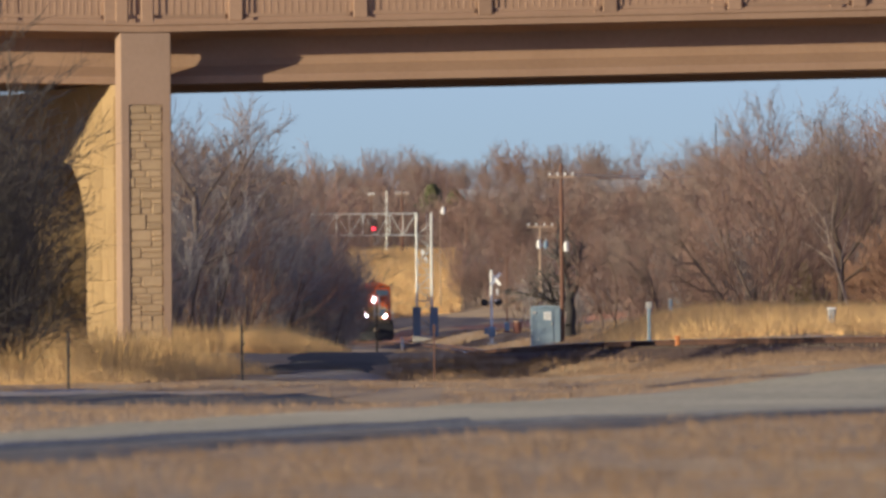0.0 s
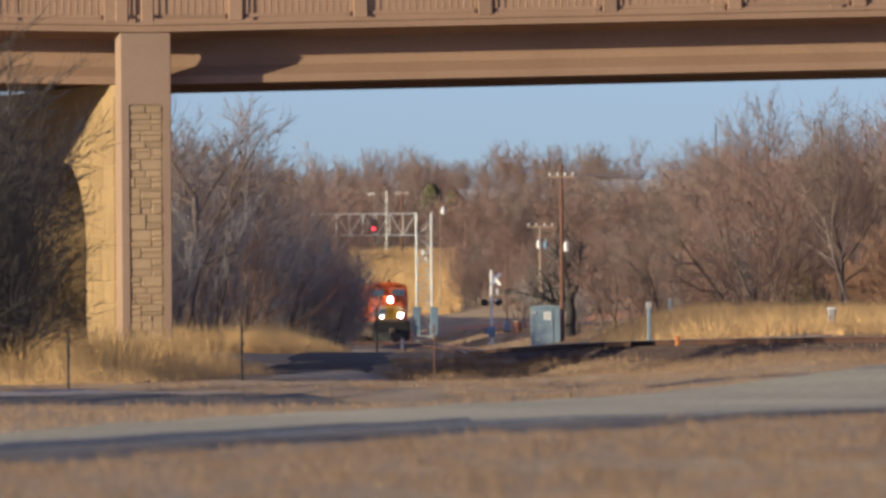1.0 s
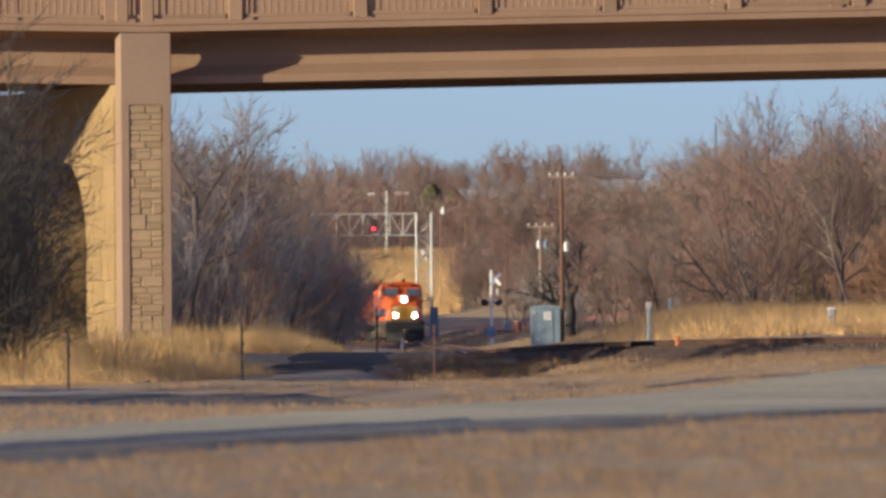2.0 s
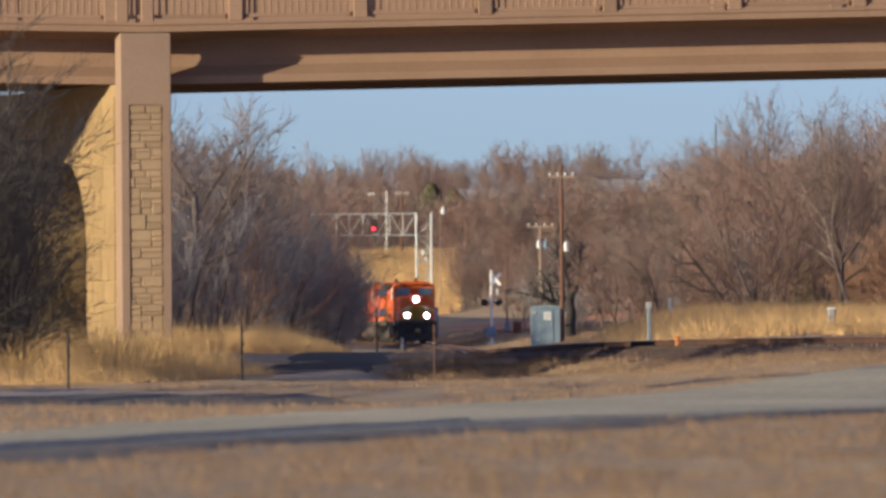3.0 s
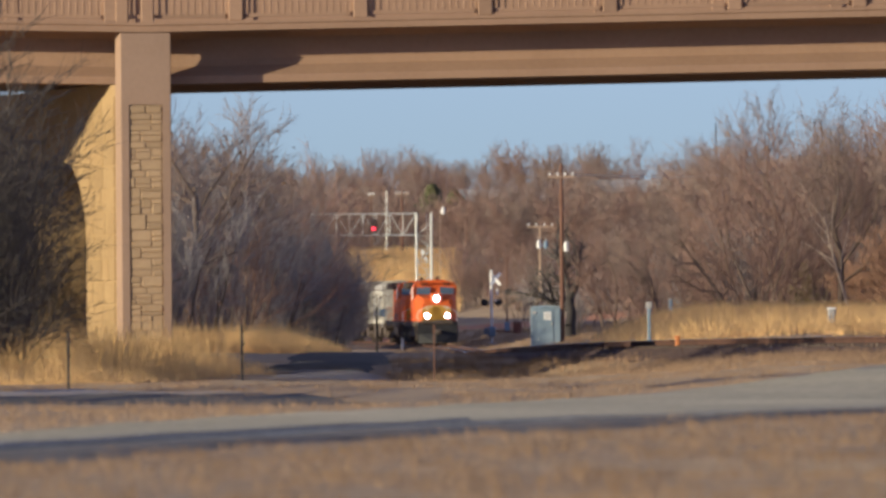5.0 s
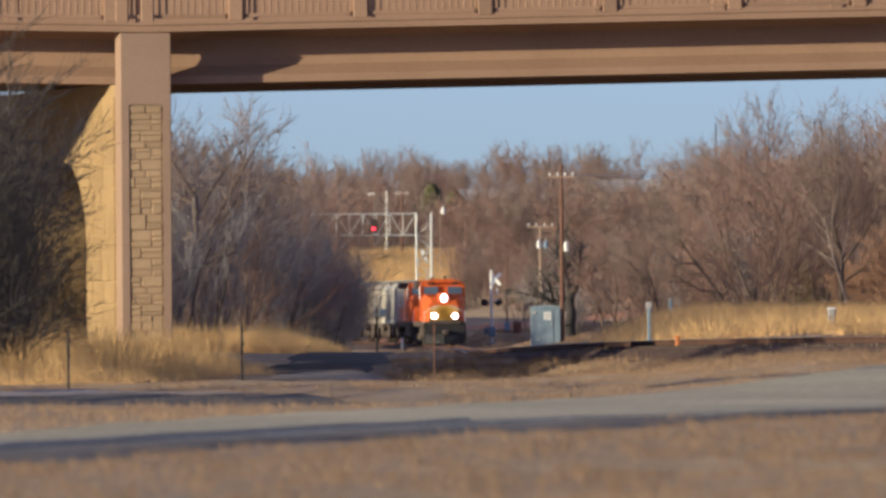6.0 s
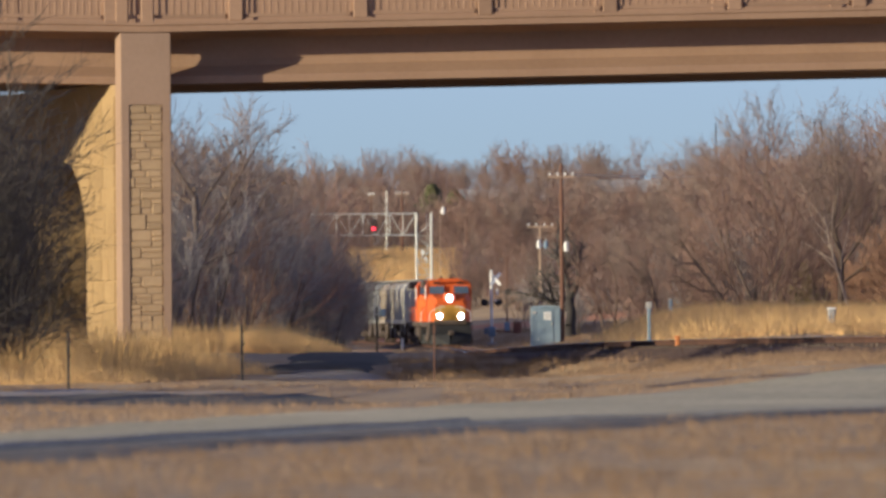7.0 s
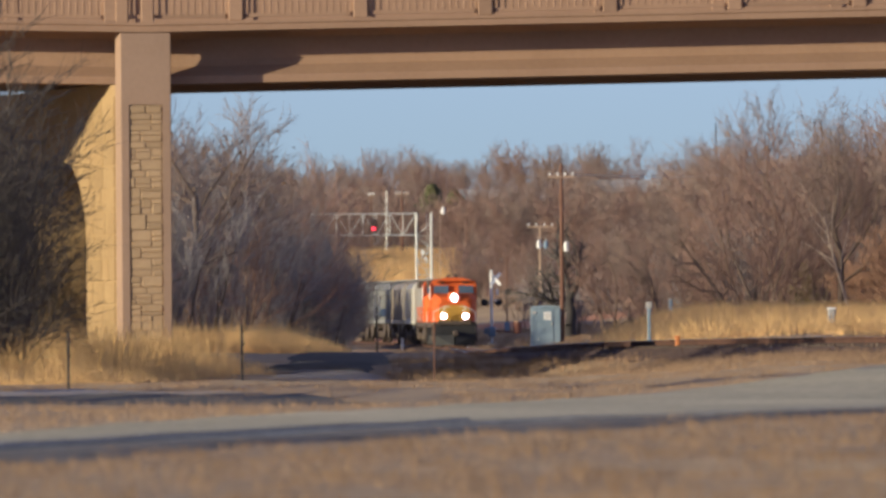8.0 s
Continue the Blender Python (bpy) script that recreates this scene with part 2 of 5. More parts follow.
def road_x(y):
    """Middle of the lane, which widens where the service track joins it."""
    near, far = road_edges(y)
    return (near + far) / 2


def road_edges(y):
    y = np.asarray(y, float)
    c = np.clip(y, 64, 150)
    near, far = (c - 85.6) * 0.25, (c - 115.5) * 0.113
    rest = (y - c) * 0.15
    return near + rest, far + rest


def grid_mesh(name, xs, ys, zf, mat):
    gx, gy = np.meshgrid(xs, ys)
    gz = zf(gx, gy)
    v = np.stack([gx, gy, gz], -1).reshape(-1, 3)
    a = np.arange(len(ys) * len(xs)).reshape(len(ys), len(xs))
    f = np.stack([a[:-1, :-1], a[:-1, 1:], a[1:, 1:], a[1:, :-1]], -1).reshape(-1, 4)
    me = bpy.data.meshes.new(name)
    me.from_pydata(v.tolist(), [], f.tolist())
    me.polygons.foreach_set("use_smooth", [True] * len(me.polygons))
    me.materials.append(mat)
    return me


def spread(inner, step, outer, growth=1.3):
    out, w, s = list(np.arange(-inner, inner + step, step)), inner, step
    while w < outer:
        s *= growth
        w += s
        out = [-w] + out + [w]
    return np.array(out)


xs = spread(24, 0.6, 3500)
ys = np.concatenate([[-900, -400, -150, -60, -20, 0, 20, 35], np.arange(42, 340, 1.2), np.arange(340, 1010, 3.0), np.geomspace(1010, 4800, 60)])
ground = tagged(new("ground", grid_mesh("ground", xs, ys, ground_z, M["ground"])), "dry tan winter ground with low banks", "ground", kind="structure")


def strip(name, line, halfwidth, lift, mat, label, cells=6):
    """A band laid over the ground along a line of x and y."""
    v, f = [], []
    n = cells + 1
    for k, (x, y) in enumerate(line):
        a, b = line[max(k - 1, 0)], line[min(k + 1, len(line) - 1)]
        d = Vector((b[0] - a[0], b[1] - a[1])).normalized()
        w = halfwidth(k) if callable(halfwidth) else halfwidth
        for i in range(n):
            o = (2 * i / cells - 1) * w
            px, py = x + d.y * o, y - d.x * o
            v.append((px, py, float(ground_z(px, py)) + lift * (-1 if k in (0, len(line) - 1) else 1 if 0 < i < cells else -0.5)))
        if k:
            f += [((k - 1) * n + i, (k - 1) * n + i + 1, k * n + i + 1, k * n + i) for i in range(cells)]
    me = bpy.data.meshes.new(name)
    me.from_pydata(v, [], f)
    me.polygons.foreach_set("use_smooth", [True] * len(f))
    me.materials.append(mat)
    return tagged(new(name, me), label, "road", kind="structure")


def road_half(y):
    near, far = road_edges(y)
    return float(near - far) / 2


ry = np.arange(-200, 260, 2.0)
road = strip("road", [(float(road_x(y)), y) for y in ry], lambda k: road_half(ry[k]), 0.05, M["asphalt"], "worn grey asphalt lane with crumbled edges", 14)
lane = strip("tarred_lane", [(float(road_edges(y)[0]) - 0.42 + 0.1 * math.sin(y * 0.11), y) for y in np.arange(-190, 92, 2.0)], lambda k: 0.5 * (1 - float(smooth(122, 141, k))) + 0.02, 0.075, M["tar"], "dark tarred lane along the road", 8)
shoulder = strip("road_shoulder", [(float(road_edges(y)[0]) + 0.7 + 0.2 * math.sin(y * 0.23) + 0.12 * math.sin(y * 0.9), y) for y in np.arange(-100, 250, 1.0)], lambda k: 0.72 + 0.16 * math.sin(k * 0.31) + 0.12 * math.sin(k * 1.3), 0.04, M["shoulder"], "dark broken shoulder of soil and tar", 4)
access = strip("gravel_track", [(-2.6 - 0.3 * math.sin(y * 0.05) - 0.012 * max(0, 240 - y), y) for y in np.arange(214, 242, 2.0)], 1.4, 0.05, M["gravel"], "pale gravel service track beside the railway", 6)
# band of tree shade, put into the ground as a darker strip
soil = strip("soil_strip", [(x, 134 + 0.3 * math.sin(x * 0.3)) for x in np.arange(-22, -0.5, 0.8)], 11.0, 0.03, M["soil"], "strip of rough soil and gravel darkened for tree shade", 24)
verge = strip("gravel_verge", [(x, 156 + 0.2 * math.sin(x * 0.4)) for x in np.arange(-22, -1.5, 0.8)], 4.5, 0.03, M["gravel"], "pale gravel verge before the dry grass", 12)
tagged(soil, category="soil")
tagged(verge, category="gravel")
# dark strip laid where the bridge's shadow falls, to deepen it
cinders = strip("cinder_patch", [(-2.9 + 0.012 * (y - 250) + 0.2 * math.sin(y * 0.3), y) for y in np.arange(240, 280, 2.0)], 1.5, 0.05, M["shadow_tone"], "dark strip that deepens the bridge's shadow beside the railway", 6)
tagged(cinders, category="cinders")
tagged(access, category="gravel track")


# ---------------------------------------------------------------- railway track
def railway():
    root = thing("railway_track", "rusty single railway track on stone ballast", "railway track", kind="structure")
    bal, near, tops = Shape(), [Shape(), Shape()], [Shape(), Shape()]
    cut = [(-2.15, -0.5), (-1.5, -0.2), (1.5, -0.2), (2.15, -0.5)]
    foot = [(-0.07, -0.17), (0.07, -0.17), (0.07, -0.15), (0.015, -0.13), (0.015, -0.045), (0.037, -0.035), (0.037, -0.004), (-0.037, -0.004), (-0.037, -0.035), (-0.015, -0.045), (-0.015, -0.13), (-0.07, -0.15)]
    head = [(-0.032, -0.0035), (0.032, -0.0035), (0.028, 0.0), (-0.028, 0.0)]
    ss = [float(s) for s in np.concatenate([np.arange(80, 300, 4.0), np.arange(300, 1250, 10.0)])]
    rb, rn, rt = [], ([], []), ([], [])
    for s in ss:
        c, d = on_track(s), (on_track(s + 1) - on_track(s - 1)).normalized()
        side = Vector((d.y, -d.x, 0)).normalized()
        ring = lambda cut2, o: [tuple(c + side * (o + a) + Vector((0, 0, b))) for a, b in cut2]
        rb.append(ring(cut, 0))
        for k, o in enumerate((-0.755, 0.755)):
            rn[k].append(ring(foot, o))
            rt[k].append(ring(head, o))
    part("ballast_bed", bal.loft(rb), M["ballast"], root, "brown crushed stone ballast")
    for k in (0, 1):
        r = part("rail", near[k].loft(rn[k]), M["rail"], root)
        part("running_surface", tops[k].loft(rt[k]), M["shine"], r, "polished top of the rail")
    sleeper = Shape().box((0, 0, 0), (2.6, 0.23, 0.16), 0.015).mesh("tie", M["tie"])
    rng = random.Random(4)
    s, count = 190.0, 0
    while count < 260:
        c, d = on_track(s), (on_track(s + 1) - on_track(s - 1)).normalized()
        t = part("tie", sleeper, None, root)
        t.matrix_basis = Matrix.Translation(c + Vector((0, 0, -0.23 + rng.uniform(-0.012, 0.012)))) @ pose(0, 0, 0, rz=math.degrees(math.atan2(-d.x, d.y)) + rng.uniform(-1, 1))
        s += 0.53
        count += 1
    # loose stones along the shoulder of the bed
    sh = Shape()
    for _ in range(2600):
        s = rng.uniform(185, 330)
        c, d = on_track(s), (on_track(s + 1) - on_track(s - 1)).normalized()
        o = rng.choice((-1, 1)) * rng.uniform(1.2, 2.2)
        h = -0.2 if abs(o) < 1.5 else -0.2 - (abs(o) - 1.5) * 0.46
        q = c + Vector((d.y, -d.x, 0)) * o + Vector((0, 0, h))
        r = rng.uniform(0.03, 0.075)
        sh.add([q + Vector((rng.uniform(-1, 1), rng.uniform(-1, 1), rng.uniform(0.2, 1))) * r for _ in range(4)], [(0, 1, 2), (0, 2, 3), (0, 3, 1), (1, 3, 2)])
    tagged(part("ballast_stones", sh, M["ballast"], root, "loose ballast stones"), kind="stuff")
    return root


railway()

# ---------------------------------------------------------------- road bridge
FACE_Y, GIRDER_Y, FASCIA_Y = 235.0, 236.03, 235.0
PIER_X = -7.0


def deck_z(x):
    """Height of the underside of the deck along the bridge."""
    return 9.17 + (0.0148 * (x - PIER_X) if x > PIER_X else -0.022 * (x - PIER_X))


def bridge():
    root = thing("road_bridge", "tan painted concrete road bridge with a balustrade", "bridge")
    xa, xm, xb = -72.0, PIER_X, 50.0

    def beam(name, profile, mat, label=""):
        sh = Shape()
        rings = [[(x, py, deck_z(x) + pz) for py, pz in profile] for x in (xa, xm, xb)]
        return part(name, sh.loft(rings), mat, root, label)

    prof = lambda y0: [(y0 + 0.1, 0.0), (y0 + 1.0, 0.0), (y0 + 1.0, -0.15), (y0 + 0.6, -0.3), (y0 + 0.6, -0.8), (y0 + 1.0, -1.06), (y0 + 1.0, -1.28), (y0 - 0.06, -1.28), (y0 - 0.06, -1.1), (y0 + 0.3, -0.86), (y0 + 0.36, -0.7), (y0 + 0.36, -0.2)]
    for k in range(5):
        cut = prof(GIRDER_Y + 2.7 * k)
        beam("girder", cut if k == 0 else [(a, b + 0.04 if b < -1 else b) for a, b in cut], M["concrete"])
    y1 = FASCIA_Y + 14.4
    beam("deck_slab", [(FASCIA_Y + 0.04, 0.003), (y1 - 0.04, 0.003), (y1 - 0.04, 0.13), (FASCIA_Y + 0.04, 0.13)], M["concrete"])
    for y, sg in ((FASCIA_Y, 1), (y1, -1)):
        beam("kerb_beam", [(y, -0.06), (y + sg * 0.5, -0.06), (y + sg * 0.5, 0.15), (y + sg * 0.46, 0.17), (y - sg * 0.03, 0.17), (y - sg * 0.03, 0.1), (y, 0.08)], M["concrete"])
    # balustrade posts, panels and bars
    post = Shape().box((0, 0, 0.6), (0.34, 0.34, 1.2), 0.02)
    post.box((-0.2, 0.06, 0.55), (0.08, 0.2, 1.0), 0.01).box((0.2, 0.06, 0.55), (0.08, 0.2, 1.0), 0.01)
    post = post.mesh("baluster_post", M["concrete"])
    bar = Shape().box((0, 0, 0.56), (0.06, 0.08, 0.82), 0.01).mesh("bar", M["concrete"])
    step, first = 2.95, -4.86
    for i in range(-8, 14):
        x = first + i * step
        for y in (FASCIA_Y + 0.2, y1 - 0.2):
            p = part("baluster_post", post, None, root)
            p.location = (x, y, deck_z(x) + 0.165)
    for i in range(-5, 9):
        xl, xr = first + i * step + 0.242, first + (i + 1) * step - 0.242
        a, b = deck_z(xl), deck_z(xr)
        sh = Shape().add([(x, y, z + h) for x, z in ((xl, a), (xr, b)) for y, h in ((FASCIA_Y + 0.1, 0.25), (FASCIA_Y + 0.3, 0.25), (FASCIA_Y + 0.3, 0.34), (FASCIA_Y + 0.1, 0.34))],
                         [(0, 1, 2, 3), (7, 6, 5, 4), (0, 4, 5, 1), (1, 5, 6, 2), (2, 6, 7, 3), (3, 7, 4, 0)])
        part("lower_rail", sh, M["concrete"], root)
        sh = Shape().add([(x, y, z + h) for x, z in ((xl - 0.1, a), (xr + 0.1, b)) for y, h in ((FASCIA_Y + 0.08, 1.15), (FASCIA_Y + 0.34, 1.15), (FASCIA_Y + 0.34, 1.32), (FASCIA_Y + 0.08, 1.32))],
                         [(0, 1, 2, 3), (7, 6, 5, 4), (0, 4, 5, 1), (1, 5, 6, 2), (2, 6, 7, 3), (3, 7, 4, 0)])
        part("top_rail", sh, M["concrete"], root)
        n = 15
        for k in range(n):
            x = xl + 0.08 + (xr - xl - 0.16) * k / (n - 1)
            if -13 < x < 12:
                o = part("bar", bar, None, root)
                o.location = (x, FASCIA_Y + 0.22, deck_z(x) + 0.18)
    # the far balustrade as one low wall
    beam("far_parapet", [(y1 - 0.32, 0.16), (y1 - 0.1, 0.16), (y1 - 0.1, 1.4), (y1 - 0.32, 1.4)], M["concrete"])
    # the end pilaster pair over the pier
    sh = Shape()
    for x in (-7.55, -6.95):
        sh.box((x, FASCIA_Y + 0.2, deck_z(x) + 0.78), (0.3, 0.4, 1.25), 0.02)
    part("pilaster", sh, M["concrete"], root)
    return root


bridge()


def bent(x0, front=True):
    """A pier: a front column with a stone panel, and behind it a wall with an arch."""
    z0, top = 0.6, deck_z(x0) - 1.285
    root = thing("bridge_pier", "tan concrete bridge pier with a recessed cut-stone panel", "bridge pier", group="bridge piers")
    lean = -0.253
    sx = lambda u, x: x0 + x + lean * u
    # wall with arch, drawn out across its thickness
    prof = [(0.52, z0), (0.52, top), (2.4, top), (2.4, top + 0.04), (14.6, top + 0.04), (14.6, z0), (9.0, z0), (9.0, 4.1)]
    for k in range(1, 12):
        a = math.pi * k / 12
        prof.append((6.4 + 2.6 * math.cos(a), 4.1 + 2.07 * math.sin(a)))
    prof += [(3.8, 4.1), (3.8, z0)]
    v = [(sx(u, -0.6), FACE_Y + u, z) for u, z in prof] + [(sx(u, 0.5), FACE_Y + u, z) for u, z in prof]
    n = len(prof)
    sh = Shape().add(v, [tuple(range(n)), tuple(range(n, 2 * n))[::-1]] + [(i, n + i, n + (i + 1) % n, (i + 1) % n) for i in range(n)])
    part("arched_wall", sh, M["sidewall"], root, "sunlit tan wall with an arched opening")
    # front column with a recess for the panel
    w0, w1, pa, pb, zb, zt2 = -0.58, 0.58, -0.4, 0.4, 1.66, 7.4
    ztop = deck_z(x0) - 0.08
    col = Shape()

    flare = lambda u, x: x - (0.3 * u if x < w0 + 0.01 else 0.0)

    def block(xa, xb, ua, ub, za, zb2):
        col.add([(x0 + flare(u, x), FACE_Y + u, z) for x in (xa, xb) for u in (ua, ub) for z in (za, zb2)], [(0, 1, 3, 2), (4, 6, 7, 5), (0, 4, 5, 1), (2, 3, 7, 6), (0, 2, 6, 4), (1, 5, 7, 3)])

    block(w0, pa, 0, 0.5, z0, ztop)
    block(pb, w1, 0, 0.5, z0, ztop)
    block(pa, pb, 0, 0.5, zt2, ztop)
    block(pa, pb, 0, 0.5, z0, zb)
    part("column", col, M["pier"], root)
    back = Shape()
    back.add([(x0 + x, FACE_Y + u, z) for x in (pa, pb) for u in (0.036, 0.49) for z in (zb, zt2)], [(0, 1, 3, 2), (4, 6, 7, 5), (0, 4, 5, 1), (2, 3, 7, 6), (0, 2, 6, 4), (1, 5, 7, 3)])
    panel = part("panel_bed", back, M["joint"], root, "mortar bed of the stone panel")
    if front:
        rng = random.Random(11)
        z = zb + 0.02
        pattern = [[(0, 3, 3), (3, 3, 3)], [(0, 2, 2), (2, 4, 1)], [(0, 2, 1), (2, 4, 2)], [(0, 4, 2), (4, 2, 2)], [(0, 3, 1), (3, 3, 1)], [(0, 2, 3), (2, 2, 3), (4, 2, 3)], [(0, 4, 1), (4, 2, 1)], [(0, 1, 2), (1, 3, 2), (4, 2, 2)]]
        row = 0
        while z < zt2 - 0.15:
            cut = pattern[(row * 5 + row // 8) % len(pattern)]
            hh = max(c[2] for c in cut) * 0.105 + 0.05
            hh = min(hh, zt2 - 0.02 - z)
            for a, wd, _ in cut:
                xa, xb = pa + 0.02 + a * 0.1267, pa + 0.02 + (a + wd) * 0.1267
                za, zc = z, z + hh
                cells = [(xa, xb, za, zc)]
                if hh > 0.24 and rng.random() < 0.75:
                    zm = za + hh * rng.uniform(0.3, 0.7)
                    cells = [(xa, xb, za, zm), (xa, xb, zm, zc)]
                for q in cells:
                    d = rng.uniform(0.028, 0.05)
                    g = 0.006
                    b = Shape().box((0, 0, 0), (q[1] - q[0] - 2 * g, 0.1, q[3] - q[2] - 2 * g), 0.022)
                    o = part("stone_block", b, M["stone"], panel)
                    o.location = (x0 + (q[0] + q[1]) / 2, FACE_Y + d + 0.03, (q[2] + q[3]) / 2)
            z += hh
            row += 1
        # shallow cast courses on the sunlit wall
        wall = [o for o in root.children if o.name.startswith("arched_wall")][0]
        for k in range(11):
            zc = 1.6 + k * 0.55
            ua = 0.6
            while ua < 3.5:
                ub = min(ua + rng.uniform(0.7, 1.5), 3.72)
                crs = Shape().add([(sx(u, -0.6) - e, FACE_Y + u, z) for e in (-0.02, 0.03) for u in (ua, ub - 0.05) for z in (zc, zc + 0.5)], [(0, 1, 3, 2), (4, 6, 7, 5), (0, 4, 5, 1), (2, 3, 7, 6), (0, 2, 6, 4), (1, 5, 7, 3)])
                part("cast_block", crs, M["sidewall"], wall)
                ua = ub
    return root


bent(PIER_X)
bent(PIER_X - 47, False)
bent(PIER_X + 31, False)


# ---------------------------------------------------------------- trees
def branches(rng, plan, start, heading, length, radius, up=0.15, wig=0.18, keep=0.5):
    """Tapered limbs as rows of (x0, y0, z0, r0, x1, y1, z1, r1, level), limb from limb.
    plan: for each level the count of side limbs, their length ratio and the angle in degrees."""
    rows = []

    def grow(p, d, ln, r, level):
        steps = 4 if level == 0 else 3 if level < len(plan) - 1 else 2 if level < len(plan) else 1
        kids = plan[level] if level < len(plan) else None
        pts = [(p, r)]
        for k in range(steps):
            d = (d + Vector((rng.gauss(0, wig), rng.gauss(0, wig), rng.gauss(0, wig) + up * (level > 0)))).normalized()
            q = p + d * (ln / steps)
            rr = r * (1 - 0.75 * (k + 1) / steps) if level else r * (1 - 0.5 * (k + 1) / steps)
            rows.append((*p, pts[-1][1], *q, rr, level))
            p = q
            pts.append((p, rr))
        if kids:
            n, ratio, ang, low = kids
            for i in range(n):
                f = low + (1 - low) * (i + rng.random()) / n
                j = min(int(f * steps), steps - 1)
                b = pts[j][0].lerp(pts[j + 1][0], f * steps - j)
                br = pts[j][1] * keep
                dd = (pts[j + 1][0] - pts[j][0]).normalized()
                side = dd.orthogonal().normalized()
                side.rotate(Matrix.Rotation(rng.uniform(0, 2 * math.pi), 3, dd))
                a = radians(ang * rng.uniform(0.6, 1.3))
                grow(b, dd * math.cos(a) + side * math.sin(a), ln * ratio * rng.uniform(0.7, 1.25) * (1.15 - 0.4 * f), br, level + 1)

    grow(Vector(start), Vector(heading).normalized(), length, radius, 0)
    return rows


def limb_mesh(name, rows, mat, sides, least=0.0, tip=99):
    """All limbs of the rows as tapered prisms in one mesh; those of the level tip and above run out to a point."""
    a = np.array(rows, float)
    p, r0, q, r1 = a[:, 0:3], np.maximum(a[:, 3], least), a[:, 4:7], np.maximum(a[:, 7], least * 0.5)
    d = q - p
    d /= np.linalg.norm(d, axis=1)[:, None] + 1e-9
    ref = np.where(np.abs(d[:, 2:3]) > 0.9, np.array([[1.0, 0, 0]]), np.array([[0, 0, 1.0]]))
    e = np.cross(d, ref)
    e /= np.linalg.norm(e, axis=1)[:, None] + 1e-9
    g = np.cross(d, e)
    ang = 2 * np.pi * np.arange(sides) / sides
    ring = np.cos(ang)[None, :, None] * e[:, None] + np.sin(ang)[None, :, None] * g[:, None]
    sharp = a[:, 8] >= tip if a.shape[1] > 8 else np.zeros(len(a), bool)
    i = np.arange(sides)
    k = ~sharp
    n = int(k.sum())
    v1 = np.concatenate([p[k][:, None] + ring[k] * r0[k][:, None, None], q[k][:, None] + ring[k] * r1[k][:, None, None]], 1).reshape(-1, 3)
    base = (np.arange(n) * 2 * sides)[:, None]
    f1 = np.stack([base + i, base + (i + 1) % sides, base + sides + (i + 1) % sides, base + sides + i], -1).reshape(-1, 4)
    m = int(sharp.sum())
    v2 = np.concatenate([p[sharp][:, None] + ring[sharp] * r0[sharp][:, None, None], q[sharp][:, None]], 1).reshape(-1, 3)
    base = len(v1) + (np.arange(m) * (sides + 1))[:, None]
    f2 = np.stack([base + i, base + (i + 1) % sides, base + sides + 0 * i], -1).reshape(-1, 3)
    v = np.concatenate([v1, v2])
    me = bpy.data.meshes.new(name)
    me.vertices.add(len(v))
    me.vertices.foreach_set("co", v.ravel())
    me.loops.add(f1.size + f2.size)
    me.loops.foreach_set("vertex_index", np.concatenate([f1.ravel(), f2.ravel()]))
    me.polygons.add(len(f1) + len(f2))
    me.polygons.foreach_set("loop_start", np.concatenate([np.arange(len(f1)) * 4, f1.size + np.arange(len(f2)) * 3]))
    me.update(calc_edges=True)
    me.materials.append(mat)
    return me


def bare_tree(seed, height, plan, bark, twig, label, name="bare_tree", stems=1, radius=0.2, least=0.012, bole=0.45, up=0.12, wig=0.16, cut=2, spreadout=0.0, keep=0.5):
    rng = random.Random(seed)
    rows = []
    for k in range(stems):
        a = rng.uniform(0, 6.28)
        o = 0.0 if stems == 1 else rng.uniform(0.1, 0.25 * height)
        lean = 0.06 if stems == 1 else rng.uniform(0.05, 0.35) + spreadout
        rows += branches(rng, plan, (o * math.cos(a), o * math.sin(a), -0.25), (lean * math.cos(a), lean * math.sin(a), 1), height * bole * (1 if stems == 1 else rng.uniform(0.7, 1.25)), radius, up, wig, keep)
    root = thing(name, label, "tree")
    thick = [r for r in rows if r[8] < cut]
    thin = [r for r in rows if r[8] >= cut]
    tagged(part("trunk" if stems == 1 else "wood", limb_mesh("trunk", thick, bark, 6), None, root), kind="" if stems == 1 else "stuff")
    tagged(part("crown", limb_mesh("crown", thin, twig, 3, least, len(plan)), None, root, "bare winter twigs"), kind="stuff")
    root["tall"] = max(r[6] for r in rows)
    return root


def on_ground(x, y, sink=0.0):
    return float(ground_z(x, y)) - sink


# kinds of trees, each built once and then set out in rows
RIGHT_LABEL = "bare brown deciduous tree beyond the dry grass"
LEFT_LABEL = "dense leafless brown brush beside the railway"
kinds = {
    "tall": [bare_tree(20 + k, 10.5, [(10, 0.62, 46, 0.22), (8, 0.55, 42, 0.15), (6, 0.5, 40, 0.15), (4, 0.65, 38, 0.1)], M["bark"], M["twig"], RIGHT_LABEL, radius=0.13, least=0.008, bole=0.5) for k in range(3)],
    "brush": [bare_tree(40 + k, 6.0, [(7, 0.6, 30, 0.15), (7, 0.6, 34, 0.15), (6, 0.6, 34, 0.1)], M["bark_dark"], M["twig_dark"], LEFT_LABEL, "bare_brush", 7, 0.05, 0.01, 0.7, 0.16, 0.14, 1) for k in range(3)],
    "russet": [bare_tree(60 + k, 7.0, [(8, 0.6, 36, 0.15), (7, 0.58, 36, 0.15), (6, 0.58, 34, 0.1)], M["bark"], M["twig_red"], "reddish brown leafless thicket tree", "bare_brush", 5, 0.06, 0.012, 0.65, 0.14, 0.15, 1) for k in range(2)],
}
